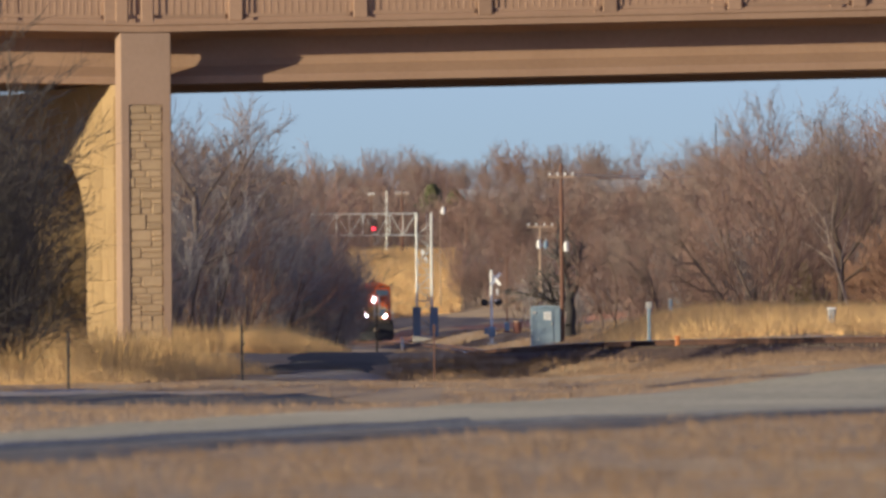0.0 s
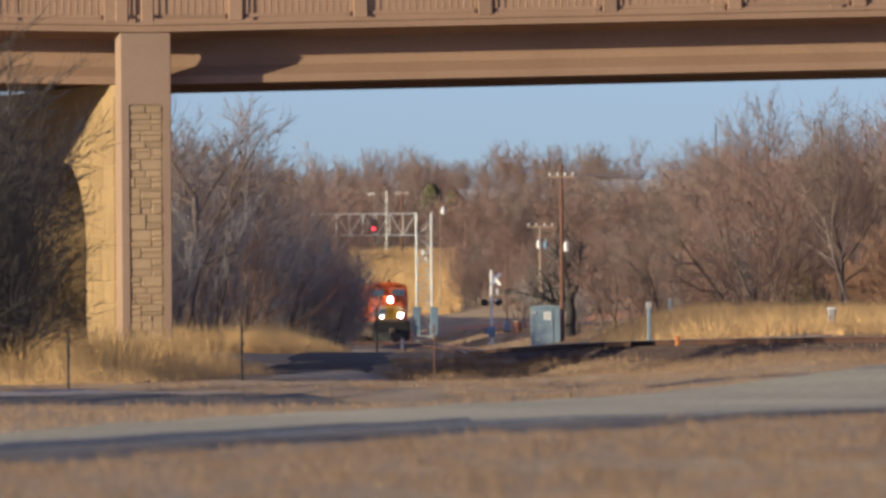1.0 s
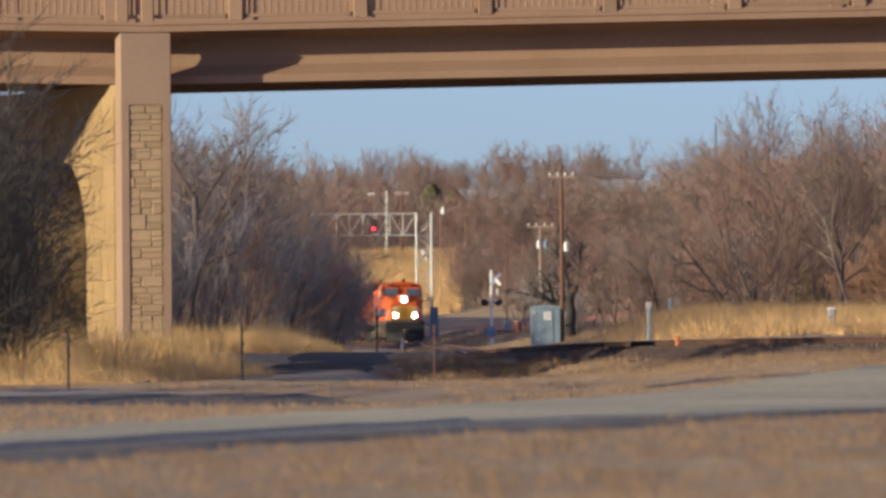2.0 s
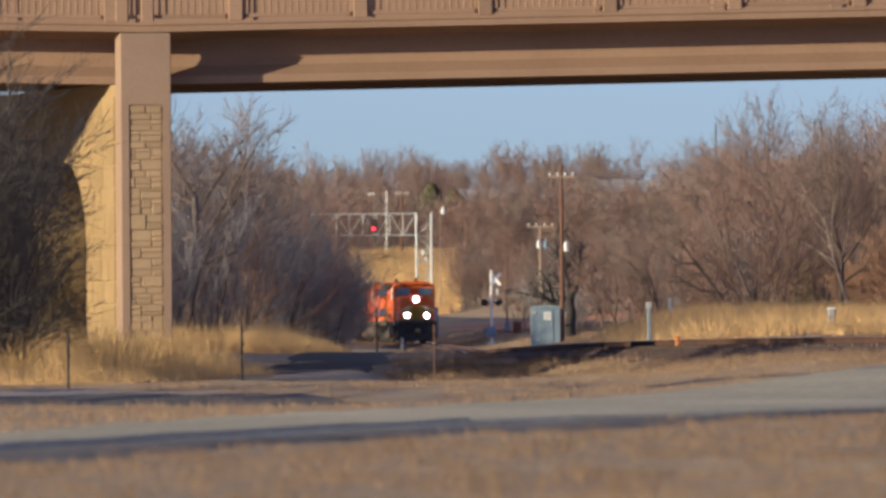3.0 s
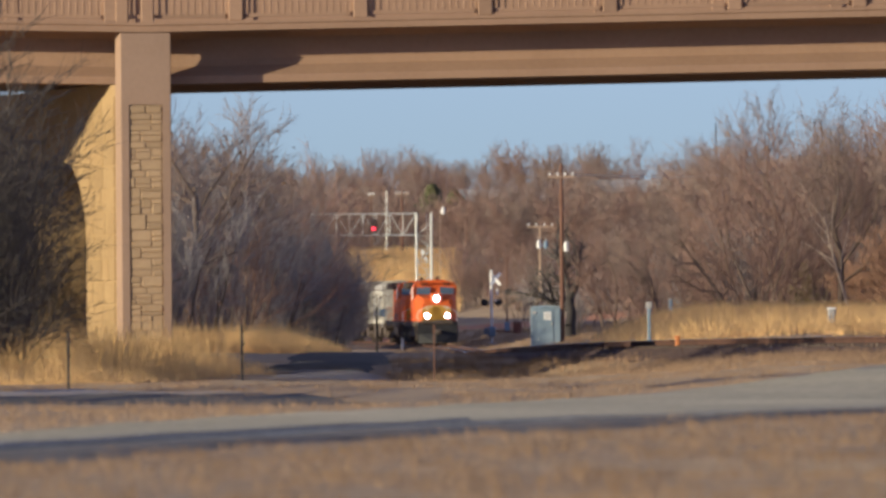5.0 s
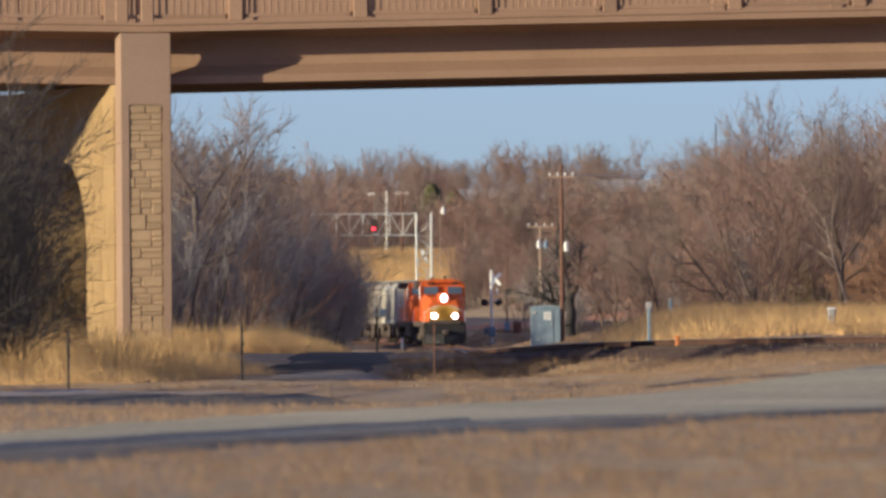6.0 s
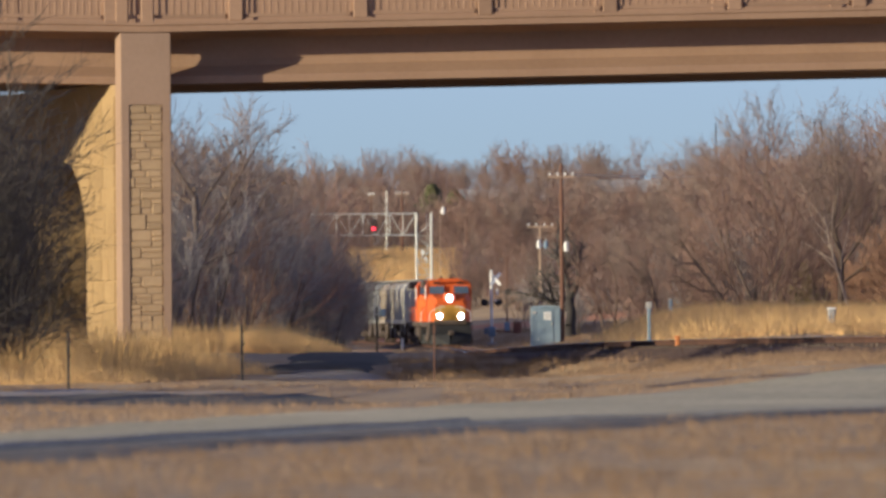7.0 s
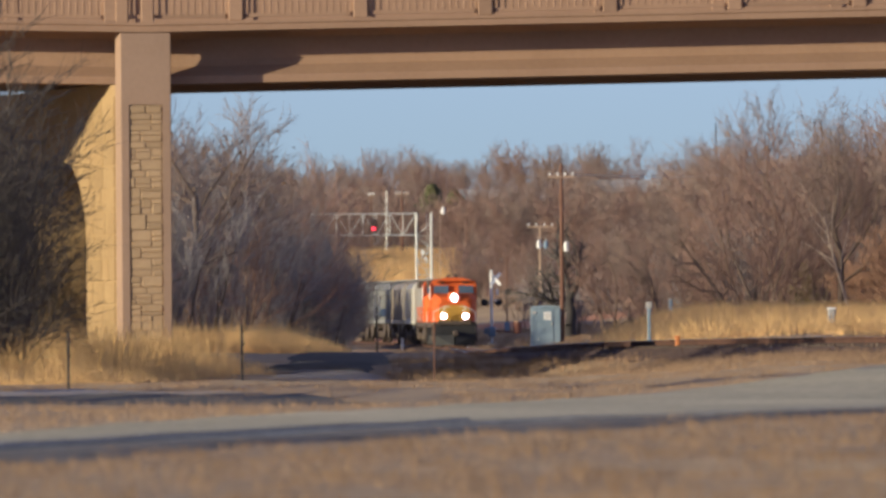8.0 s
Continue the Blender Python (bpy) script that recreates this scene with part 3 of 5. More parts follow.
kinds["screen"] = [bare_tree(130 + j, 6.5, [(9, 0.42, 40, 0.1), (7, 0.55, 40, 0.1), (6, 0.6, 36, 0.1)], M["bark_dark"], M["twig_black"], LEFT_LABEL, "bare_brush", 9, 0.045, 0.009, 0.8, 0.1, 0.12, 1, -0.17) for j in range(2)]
kinds["fringe"] = [bare_tree(140 + j, 6.5, [(9, 0.42, 40, 0.1), (7, 0.55, 40, 0.1), (6, 0.6, 36, 0.1)], M["bark_dark"], M["twig_dark"], LEFT_LABEL, "bare_brush", 9, 0.045, 0.009, 0.8, 0.1, 0.12, 1, -0.17) for j in range(2)]
kinds["withered"] = [bare_tree(150, 4.0, [(8, 0.45, 40, 0.1), (7, 0.55, 40, 0.1), (6, 0.6, 36, 0.1)], M["bark"], M["wither"], "reddish withered shrub at the edge of the grass", "shrub", 7, 0.03, 0.014, 0.8, 0.1, 0.12, 1)]
kinds["oak"] = [bare_tree(91, 9.0, [(7, 0.95, 50, 0.5), (6, 0.6, 45, 0.3), (6, 0.5, 42, 0.2), (5, 0.5, 38, 0.15)], M["bark_black"], M["twig_black"], "dark gnarled bare oak with heavy spreading limbs", radius=0.4, bole=0.42, up=0.03, wig=0.13, cut=3, keep=0.72)]
used = set()


def plant(kind, x, y, size, turn, k, label="", sink=0.0, high=None):
    src = kinds[kind][k % len(kinds[kind])]
    size = high / src["tall"] if high else size
    m = pose(x, y, on_ground(x, y, sink), rz=turn)
    if src not in used:
        used.add(src)
        src.matrix_basis = m
        ob = src
    else:
        ob = copy_thing(src, m)
    ob.scale = (size, size, size)
    tagged(ob, label, group={"tall": "trees beyond the track", "brush": "brush beside the track", "russet": "thicket trees"}.get(kind, "trees"))
    return ob


rng = random.Random(5)
# brush on the left of the track
k = 0
for y in np.arange(290, 600, 8.5):
    edge = np.interp(y, [290, 330, 400, 480, 600], [-8.6, -7.4, -6.5, -5.75, -6.6])
    for j in range(3):
        x = edge - j * 2.6 - rng.uniform(0, 1.4)
        s = rng.uniform(0.75, 1.1) * np.interp(y, [290, 330, 420, 600], [0.75, 1.0, 1.2, 0.95]) * (0.8 if j == 0 else 1.08)
        plant("brush" if (k % 4) else "russet", x, y + rng.uniform(-3, 3), s, rng.uniform(0, 360), k)
        k += 1
for x, y, h in ((-8.7, 318, 10.0), (-9.6, 330, 10.6), (-7.6, 345, 9.2), (-11.6, 340, 9.4), (-8.2, 372, 8.0)):
    plant("tall", x, y, 1, rng.uniform(0, 360), k, "tall bare tree above the railway brush", high=h)
    k += 1
# lower dense fringe of the thicket towards the track
for y in np.arange(395, 640, 5.0):
    edge = np.interp(y, [395, 450, 560, 640], [-5.0, -5.2, -6.0, -6.8])
    for j in range(2):
        plant("fringe" if (k % 3) else "brush", edge - 1.3 * j - rng.uniform(0, 0.6), y + rng.uniform(-2, 2), 1, rng.uniform(0, 360), k, high=rng.uniform(3.4, 4.6) + 1.5 * j)
        k += 1
# trees on the right beyond the dry grass
for y, xa, xb, n, s in ((400, 12.6, 24, 5, 0.9), (440, 10.8, 27, 7, 0.9), (500, 10.6, 30, 8, 0.82), (560, 11.5, 34, 8, 0.8), (640, 10.5, 38, 9, 0.8), (760, 5, 44, 10, 0.85)):
    for i in range(n):
        x = xa + (xb - xa) * (i + rng.uniform(0.1, 0.9)) / n
        top = np.interp(x / y, [0.005, 0.012, 0.026, 0.031, 0.04, 0.06], [0.011, 0.0115, 0.0132, 0.0162, 0.022, 0.0235]) * y + 2.55 - on_ground(x, y)
        plant("tall" if rng.random() < 0.72 else "russet", x, y + rng.uniform(-14, 14), 1, rng.uniform(0, 360), k, high=max(3.5, top * (rng.uniform(0.95, 1.1) if x / y > 0.03 else rng.uniform(0.75, 1.08))))
        k += 1


for y, xa, xb, n in ((425, 12.5, 22, 6), (470, 11.0, 26, 8), (530, 11, 28, 8), (600, 11, 32, 9), (690, 8.5, 38, 10), (780, 6, 42, 10), (840, 5, 44, 12), (885, 5, 46, 12)):
    for i in range(n):
        x = xa + (xb - xa) * (i + rng.uniform(0.1, 0.9)) / n
        plant("russet" if rng.random() < 0.6 else "brush", x, y + rng.uniform(-12, 12), rng.uniform(0.55, 0.85), rng.uniform(0, 360), k, "low bare brush under the trees")
        k += 1
kinds["pale"] = [bare_tree(171, 8.0, [(8, 0.6, 34, 0.3), (7, 0.55, 38, 0.2), (6, 0.5, 38, 0.2)], M["bark_pale"], M["twig"], "slender bare tree with pale bark before the woods", radius=0.06, least=0.008, bole=0.6, cut=2)]
plant("pale", 16.35, 398, 1, 20, 0, high=7.0)
plant("oak", 8.5, 668, 1, 40, 0, high=8.6)
for i in range(40):
    plant("russet" if i % 3 else "tall", 1.2 + i * 0.42 + rng.uniform(-0.5, 0.5), rng.uniform(900, 985), 1, rng.uniform(0, 360), k + i, "bare brush on the far slope", high=rng.uniform(3.5, 6))
# brush close to the bridge, shade put into its twig colour, and trees at its back
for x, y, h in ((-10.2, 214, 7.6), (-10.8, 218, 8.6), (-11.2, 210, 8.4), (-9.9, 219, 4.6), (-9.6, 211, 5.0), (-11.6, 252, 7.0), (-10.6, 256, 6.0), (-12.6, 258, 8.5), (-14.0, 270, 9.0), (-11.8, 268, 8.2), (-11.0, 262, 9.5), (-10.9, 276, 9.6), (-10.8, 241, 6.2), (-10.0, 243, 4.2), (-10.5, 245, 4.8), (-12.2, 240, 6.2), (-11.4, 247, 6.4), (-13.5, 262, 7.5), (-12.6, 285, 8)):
    plant("screen", x, y, 1, rng.uniform(0, 360), k, "leafless brush beside the bridge pier, twigs darkened for shade", high=h)
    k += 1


# woods on the far hill, too many to count
def far_woods():
    rng2 = random.Random(77)
    protos = []
    for j in range(5):
        rows = branches(random.Random(300 + j), [(13, 0.5, 48, 0.06), (6, 0.6, 44, 0.1), (4, 0.68, 40, 0.1)], (0, 0, 0), (0, 0, 1), 7.6, 0.2, 0.12, 0.15)
        protos.append(np.array(rows))
    out = []
    for mat, count, name, lo in ((M["twig"], 420, "far_woods", 0), (M["twig_red"], 330, "far_woods", 1)):
        rows = []
        for _ in range(count):
            y = rng2.choice((rng2.uniform(960, 1150), rng2.uniform(1100, 1500), rng2.uniform(1400, 1900), rng2.uniform(1550, 1950)))
            x = y * rng2.uniform(-0.04, 0.052)
            if -0.014 * y < x < 0.002 * y and y < 1030:
                continue
            s = rng2.uniform(0.7, 1.1) * (1.0 if y > 1300 else 0.8)
            p = rng2.choice(protos).copy()
            a = rng2.uniform(0, 6.28)
            c, n = math.cos(a), math.sin(a)
            for o in (0, 4):
                px, py = p[:, o].copy(), p[:, o + 1].copy()
                p[:, o], p[:, o + 1] = (px * c - py * n) * s + x, (px * n + py * c) * s + y
                p[:, o + 2] = p[:, o + 2] * s + float(ground_z(x, y)) - 0.2
                p[:, o + 3] = np.maximum(p[:, o + 3] * s * 0.7, 0.026)
            rows.append(p)
        me = limb_mesh(name, np.concatenate(rows), mat, 3, 0.0, 3)
        tagged(new(name, me), "distant leafless brown woods on the hill", "woods", kind="stuff")


far_woods()


# ---------------------------------------------------------------- grass
def grass(name, spots, mat, label, hmin, hmax, width, blades, seed, spreadr=0.25, fade=None):
    """Tufts of bent blades, each a thin three-sided spike, all in one mesh."""
    rr = np.random.RandomState(seed)
    spots = np.array(spots)
    n = len(spots) * blades
    base = np.repeat(spots, blades, 0) + rr.uniform(-spreadr, spreadr, (n, 2))
    z = ground_z(base[:, 0], base[:, 1]) - 0.03
    tall = np.repeat(rr.uniform(hmin, hmax, len(spots)), blades) * rr.uniform(0.6, 1.1, n)
    if fade is not None:
        tall = tall * np.repeat(fade(spots[:, 0], spots[:, 1]), blades)
    lean = rr.normal(0, 0.22, (n, 2)) * tall[:, None]
    w = width * rr.uniform(0.6, 1.3, n)
    rows = np.zeros((n, 9))
    rows[:, 0:2], rows[:, 2], rows[:, 3] = base, z, w
    rows[:, 4:6], rows[:, 6], rows[:, 8] = base + lean, z + tall, 1
    return tagged(new(name, limb_mesh(name, rows, mat, 3, 0.0, 1)), label, "grass", kind="stuff")


rs = np.random.RandomState(9)


def scatter(n, xa, xb, ya, yb, keep=None):
    p = np.stack([rs.uniform(xa, xb, n), rs.uniform(ya, yb, n)], -1)
    return p if keep is None else p[keep(p[:, 0], p[:, 1])]


# tall golden grass round the pier and before the brush
grass("tall_dry_grass", scatter(2600, -12, -3.9, 205, 236, lambda x, y: (x < np.interp(y, [205, 222, 236], [-6.6, -5.0, -4.05]) + 0.3 * np.sin(y * 1.7)) & ((x + 7.2) ** 2 + (y - 235.3) ** 2 > 0.8)), M["straw"], "tall golden dry grass round the bridge pier", 0.6, 1.45, 0.009, 12, 1, fade=lambda x, y: 0.25 + 0.75 * smooth(0.0, 1.6, np.interp(y, [205, 222, 236], [-6.5, -4.9, -4.0]) - x) * smooth(203, 212, y) * (0.8 + 0.25 * np.sin(x * 2.3 + y)))
grass("tall_dry_grass", scatter(2800, 6.5, 24, 292, 430, lambda x, y: (x - track_x(y) > 4.5)), M["straw"], "tall golden dry grass beyond the track", 0.25, 0.85, 0.014, 14, 2, 0.5)
grass("tall_dry_grass", scatter(3000, -13, 1.2, 898, 1012), M["straw"], "golden dry grass on the far slope", 0.7, 1.5, 0.04, 10, 3, 0.6)
# short turf before and behind the road
grass("short_dry_grass", scatter(6500, -4.5, 8, 48, 108, lambda x, y: x > road_edges(y)[0] + 1.4 + 0.35 * np.sin(y * 0.4) + 0.3 * np.sin(y * 1.9)), M["turf"], "short dry winter turf beside the road", 0.04, 0.135, 0.006, 9, 4, 0.12)
grass("short_dry_grass", scatter(15000, -12, 13, 84, 235, lambda x, y: (x < road_edges(y)[1] - 0.1 + 0.25 * np.sin(y * 0.5)) & ((np.abs(x + 3.2) > 1.3) | (y < 184)) & (x - track_x(y) < -2.45) & ((y < 122) | (y > 166) | (x > 0))), M["turf"], "short dry turf between road and track", 0.04, 0.14, 0.008, 8, 5, 0.2)
grass("short_dry_grass", scatter(5000, -2, 16, 235, 420, lambda x, y: (np.abs(x - track_x(y)) > 2.1) & (np.abs(x + 2.6) > 1.3)), M["turf"], "short dry grass beside the track", 0.08, 0.25, 0.01, 7, 6, 0.3)


grass("short_dry_grass", scatter(700, -4.5, 8, 50, 106, lambda x, y: x > road_edges(y)[0] + 1.2), M["turf"], "taller dry tufts in the turf beside the road", 0.06, 0.15, 0.006, 12, 31, 0.14)


# ---------------------------------------------------------------- cedars and leafy remains
def cedar(x, y, high, wide, mat, label, seed, dome=0.6):
    r = random.Random(seed)
    root = thing("cedar" if mat == M["needle"] else "shrub", label, "tree", pose(x, y, on_ground(x, y)))
    part("trunk", Shape().tube((0, 0, -0.2), (0, 0, high * 0.9), 0.12, 0.03, n=7), M["bark"], root)
    rows = []
    for _ in range(1500):
        z = r.uniform(0.03, 1.0)
        a = r.uniform(0, 6.28)
        rad = wide * (1 - z) ** dome * r.uniform(0.3, 1.0) * (0.8 + 0.3 * math.sin(5 * a + 9 * z))
        p = Vector((rad * math.cos(a), rad * math.sin(a), z * high * 0.95))
        q = p + Vector((math.cos(a) * 0.25, math.sin(a) * 0.25, r.uniform(0.05, 0.4))) * high / 5
        rows.append((*p, 0.09 * high / 5, *q, 0.02, 1))
    tagged(part("crown", limb_mesh("crown", rows, mat, 3, 0.0, 1), None, root, "tufted evergreen sprays" if mat == M["needle"] else "withered leaves"), kind="stuff")
    return root


cedar(-1.5, 1450, 9.5, 4.2, M["needle"], "dull green cedar among bare trees", 1)
cedar(1.8, 1460, 8.5, 3.6, M["needle"], "dull green cedar among bare trees", 2)
cedar(15.9, 425, 2.5, 1.3, M["olive"], "small olive evergreen shrub at the edge of the grass", 3, 0.3)
for x, y, h in ((17.5, 404, 3.0), (18.1, 398, 4.2), (18.9, 410, 4.6), (17.0, 412, 2.6)):
    plant("withered", x, y, 1, x * 60, 0, high=h)
# unseen cedars added west of the line to throw shade over ground and track
shade = cedar(-29, 148, 7.0, 2.3, M["needle"], "unseen dense green cedar added west of the line for shade", 5)
tagged(shade, group="cedars west of the line")
r5 = random.Random(15)
spots = [(-29 + r5.uniform(-1.5, 1.5), 151 + i * 3.0, r5.uniform(0.66, 0.82) * (1.15 if i > 6 else 1)) for i in range(8)]
spots += [(-22 + r5.uniform(-1, 1), 123 + i * 3.2, r5.uniform(0.55, 0.68)) for i in range(6)]
spots += [(-20 + r5.uniform(-1.5, 1.5), 716 + i * 3.1, r5.uniform(1.05, 1.3)) for i in range(12)]
for x, y, q in spots:
    o = copy_thing(shade, pose(x, y, on_ground(x, y), rz=r5.uniform(0, 360)))
    o.scale = (q, q, q)


def leaves_left(x, y, z, n, seed):
    """A few dead leaves that still hang in a bare tree."""
    r = random.Random(seed)
    sh = Shape()
    for _ in range(n):
        c = Vector((x + r.gauss(0, 0.7), y + r.gauss(0, 0.6), z + r.gauss(0, 0.45)))
        a, b = Vector((r.uniform(-1, 1), r.uniform(-1, 1), r.uniform(-1, 1))).normalized() * 0.08, Vector((r.uniform(-1, 1), r.uniform(-1, 1), r.uniform(-1, 1))).normalized() * 0.05
        k = a.cross(b).normalized() * 0.012
        sh.add([c - a, c + b, c + a, c - b, c + k, c - k], [(0, 1, 4), (1, 2, 4), (2, 3, 4), (3, 0, 4), (1, 0, 5), (2, 1, 5), (3, 2, 5), (0, 3, 5)])
    return tagged(part("dead_leaves", sh, M["leaf"]), "sparse dead leaves hanging in a bare tree", "leaves", kind="stuff")


leaves_left(-6.4, 322, 7.2, 60, 8)

grass("short_dry_grass", scatter(9000, -6, 14, 165, 262, lambda x, y: (x - track_x(y) < -2.45) & (x - track_x(y) > -7.5) & (x > -1.2) & (x < road_edges(y)[1] - 0.1)), M["turf"], "dry grass on the railway bank", 0.12, 0.3, 0.009, 8, 12, 0.22)
grass("short_dry_grass", scatter(1500, -14, -1, 122, 172), M["turf"], "sparse dry tufts on gravel and soil", 0.04, 0.14, 0.007, 6, 14, 0.15)
grass("tall_dry_grass", scatter(2200, -9, -2.6, 276, 312, lambda x, y: x < np.interp(y, [276, 288, 312], [-3.4, -2.8, -3.3])), M["straw"], "tall golden dry grass before the brush", 0.5, 1.1, 0.01, 12, 21, fade=lambda x, y: 0.2 + 0.8 * smooth(-2.5, -5.0, x) * (0.8 + 0.3 * np.sin(x * 3.1 + y * 0.4)))
grass("short_dry_grass", scatter(2600, -3, 16, 590, 800, lambda x, y: (np.abs(x - track_x(y)) > 2.3)), M["turf"], "rough dry grass round the crossing", 0.12, 0.4, 0.022, 7, 22, 0.5)
# ---------------------------------------------------------------- train
def bogie(parent, y, axles, wheel_r, mat):
    """A truck under a vehicle: side frames and wheelsets."""
    sh = Shape()
    gaps = [y + (k - (axles - 1) / 2) * 1.85 for k in range(axles)]
    for x in (-1.05, 1.05):
        sh.box((x, y, 0.72), (0.16, 1.85 * axles - 0.2, 0.32), 0.05)
        for g in gaps:
            sh.box((x * 1.06, g, 0.55), (0.2, 0.4, 0.42), 0.06)
    sh.box((0, y, 0.75), (2.0, 0.6, 0.3), 0.04)
    part("truck_frame", sh, mat, parent, "grimy truck side frames")
    out = []
    for g in gaps:
        w = Shape()
        for x in (-0.755, 0.755):
            w.tube((x - 0.07, 0, 0), (x + 0.07, 0, 0), wheel_r, n=20)
            w.tube((x - 0.07, 0, 0), (x - math.copysign(0.09, x), 0, 0), wheel_r + 0.025, n=20)
        w.tube((-1.0, 0, 0), (1.0, 0, 0), 0.09, n=8)
        o = part("wheelset", w, M["dirty"], parent, "steel wheelset")
        o.location = (0, g, wheel_r)
        out.append(o)
    return out


def locomotive(lit, label):
    """Faces -y, origin on the rails under its middle."""
    root = thing("locomotive", label, "locomotive", group="locomotives of the train")
    L = 22.3
    f = -L / 2
    sh = Shape().box((0, 0.3, 1.5), (2.95, L - 2.2, 0.36), 0.04)
    sh.box((0, 0.5, 0.95), (2.5, 7.2, 1.0), 0.25)
    part("underframe", sh, M["dirty"], root, "dark grimy underside and fuel tank")
    # long hood
    hood = Shape()
    sec = [(-0.93, 1.68), (-0.93, 4.1), (-0.72, 4.42), (0.72, 4.42), (0.93, 4.1), (0.93, 1.68)]
    hood.loft([[(x, y, z) for x, z in sec] for y in (f + 5.3, L / 2 - 1.5)])
    hood = part("long_hood", hood, M["orange"], root)
    rad = Shape().box((0, L / 2 - 3.8, 4.3), (3.0, 4.4, 0.5), 0.12)
    rad.box((0, L / 2 - 9.5, 4.5), (1.5, 2.6, 0.3), 0.08).box((0, 0.2, 4.5), (1.1, 2.0, 0.26), 0.06)
    part("radiator_housing", rad, M["dirty"], hood, "dark roof and radiator housing")
    stripe = Shape()
    for x in (-0.937, 0.937):
        stripe.box((x, 2.2, 2.0), (0.012, L - 9.5, 0.45))
    part("side_stripe", stripe, M["black"], hood, "black lower stripe")
    for x in (-0.94, 0.94):
        for i in range(7):
            part("hood_door", Shape().box((x, f + 7.6 + i * 1.75, 3.1), (0.05, 1.55, 1.5), 0.02), M["orange"], hood)
    # cab
    cab = Shape()
    csec = [(-1.55, 1.7), (-1.55, 4.15), (-1.42, 4.45), (-0.62, 4.68), (0.62, 4.68), (1.42, 4.45), (1.55, 4.15), (1.55, 1.7)]
    cab.loft([[(x, f + 2.75 + (0.16 if z < 3.7 else 0.3 if z < 4.4 else 0.42), z) for x, z in csec], [(x, f + 5.3, z) for x, z in csec]])
    cab = part("cab", cab, M["orange"], root)
    for x in (-1, 1):
        part("windshield", Shape().add([(x * a, f + 2.9 + d - e, z) for e in (0.0, -0.1) for a, z, d in ((0.34, 3.62, 0.0), (1.36, 3.62, 0.0), (1.34, 4.12, 0.06), (0.34, 4.16, 0.06))],
                                   [(0, 1, 2, 3), (7, 6, 5, 4), (0, 4, 5, 1), (1, 5, 6, 2), (2, 6, 7, 3), (3, 7, 4, 0)]), M["glass"], cab, "dark windshield pane")
        part("side_window", Shape().box((x * 1.552, f + 4.1, 3.75), (0.03, 0.9, 0.62), 0.01), M["glass"], cab)
        # sunlit window edge put in as a white strip
        part("window_post", Shape().box((x * 1.57, f + 4.95, 3.7), (0.05, 0.4, 0.95), 0.015), M["white"], cab, "white strip for the sunlit edge of the cab window")
    for x in (-0.82, 0.82):
        part("number_board", Shape().box((x, f + 3.02, 4.4), (0.5, 0.1, 0.2), 0.02), M["black"], cab, "dark number board")
    part("air_horn", Shape().tube((0.2, f + 4.2, 4.82), (0.2, f + 3.7, 4.84), 0.05, 0.11).box((0.2, f + 4.2, 4.74), (0.3, 0.2, 0.12), 0.02), M["dirty"], cab)
    part("sunshade", Shape().box((0, f + 2.95, 4.46), (2.4, 0.22, 0.05), 0.01), M["orange"], cab)
    # nose
    nose = Shape()
    ring = lambda w, y, t: [(-w, y, 1.7), (-w, y, t - 0.25), (-w + 0.22, y, t), (w - 0.22, y, t), (w, y, t - 0.25), (w, y, 1.7)]
    nose.loft([ring(1.06, f + 0.95, 3.05), ring(1.22, f + 1.25, 3.36), ring(1.42, f + 2.2, 3.52), ring(1.52, f + 2.95, 3.6)])
    nose = part("nose", nose, M["orange"], root)
    emblem = Shape()
    emblem.prism([(-1.04, 1.72), (1.04, 1.72), (1.04, 2.6), (0.6, 2.82), (-0.6, 2.82), (-1.04, 2.6)], f + 0.9, f + 0.97, 1)
    part("nose_emblem", emblem, M["yellow"], nose, "yellow painted nose band")
    part("nose_door", Shape().box((0.0, f + 0.93, 2.2), (0.62, 0.06, 1.0), 0.02), M["yellow"], nose)
    # platform, anticlimber, pilot, steps
    plat = Shape().box((0, f + 0.7, 1.62), (2.9, 1.3, 0.16), 0.03).box((0, f + 0.1, 1.62), (2.3, 0.3, 0.3), 0.06)
    part("platform", plat, M["dirty"], root, "dark front platform")
    plow = Shape().prism([(-1.4, 1.5), (1.4, 1.5), (1.45, 0.45), (0.9, 0.14), (-0.9, 0.14), (-1.45, 0.45)], f + 0.08, f + 0.34, 1)
    plow.prism([(f + 0.1, 0.9), (f + 0.1, 0.14), (f - 0.35, 0.14)], -0.08, 0.08, 0)
    for x in (-1, 1):
        plow.add([(x * 0.05, f - 0.38, 0.12), (x * 1.4, f + 0.1, 0.12), (x * 1.4, f + 0.1, 0.8), (x * 0.05, f - 0.2, 0.8), (x * 0.05, f, 0.12), (x * 1.4, f + 0.14, 0.12), (x * 1.4, f + 0.14, 0.8), (x * 0.05, f, 0.8)],
                 [(0, 1, 2, 3), (7, 6, 5, 4), (0, 4, 5, 1), (1, 5, 6, 2), (2, 6, 7, 3), (3, 7, 4, 0)])
    part("snow_plow", plow, M["black"], root, "black grimy snow plow")
    part("coupler", Shape().box((0, f - 0.25, 0.92), (0.3, 0.8, 0.3), 0.06).box((0.06, f - 0.6, 0.92), (0.42, 0.3, 0.36), 0.08), M["dirty"], root)
    part("coupler", Shape().box((0, L / 2 + 0.1, 0.92), (0.3, 0.8, 0.3), 0.06), M["dirty"], root)
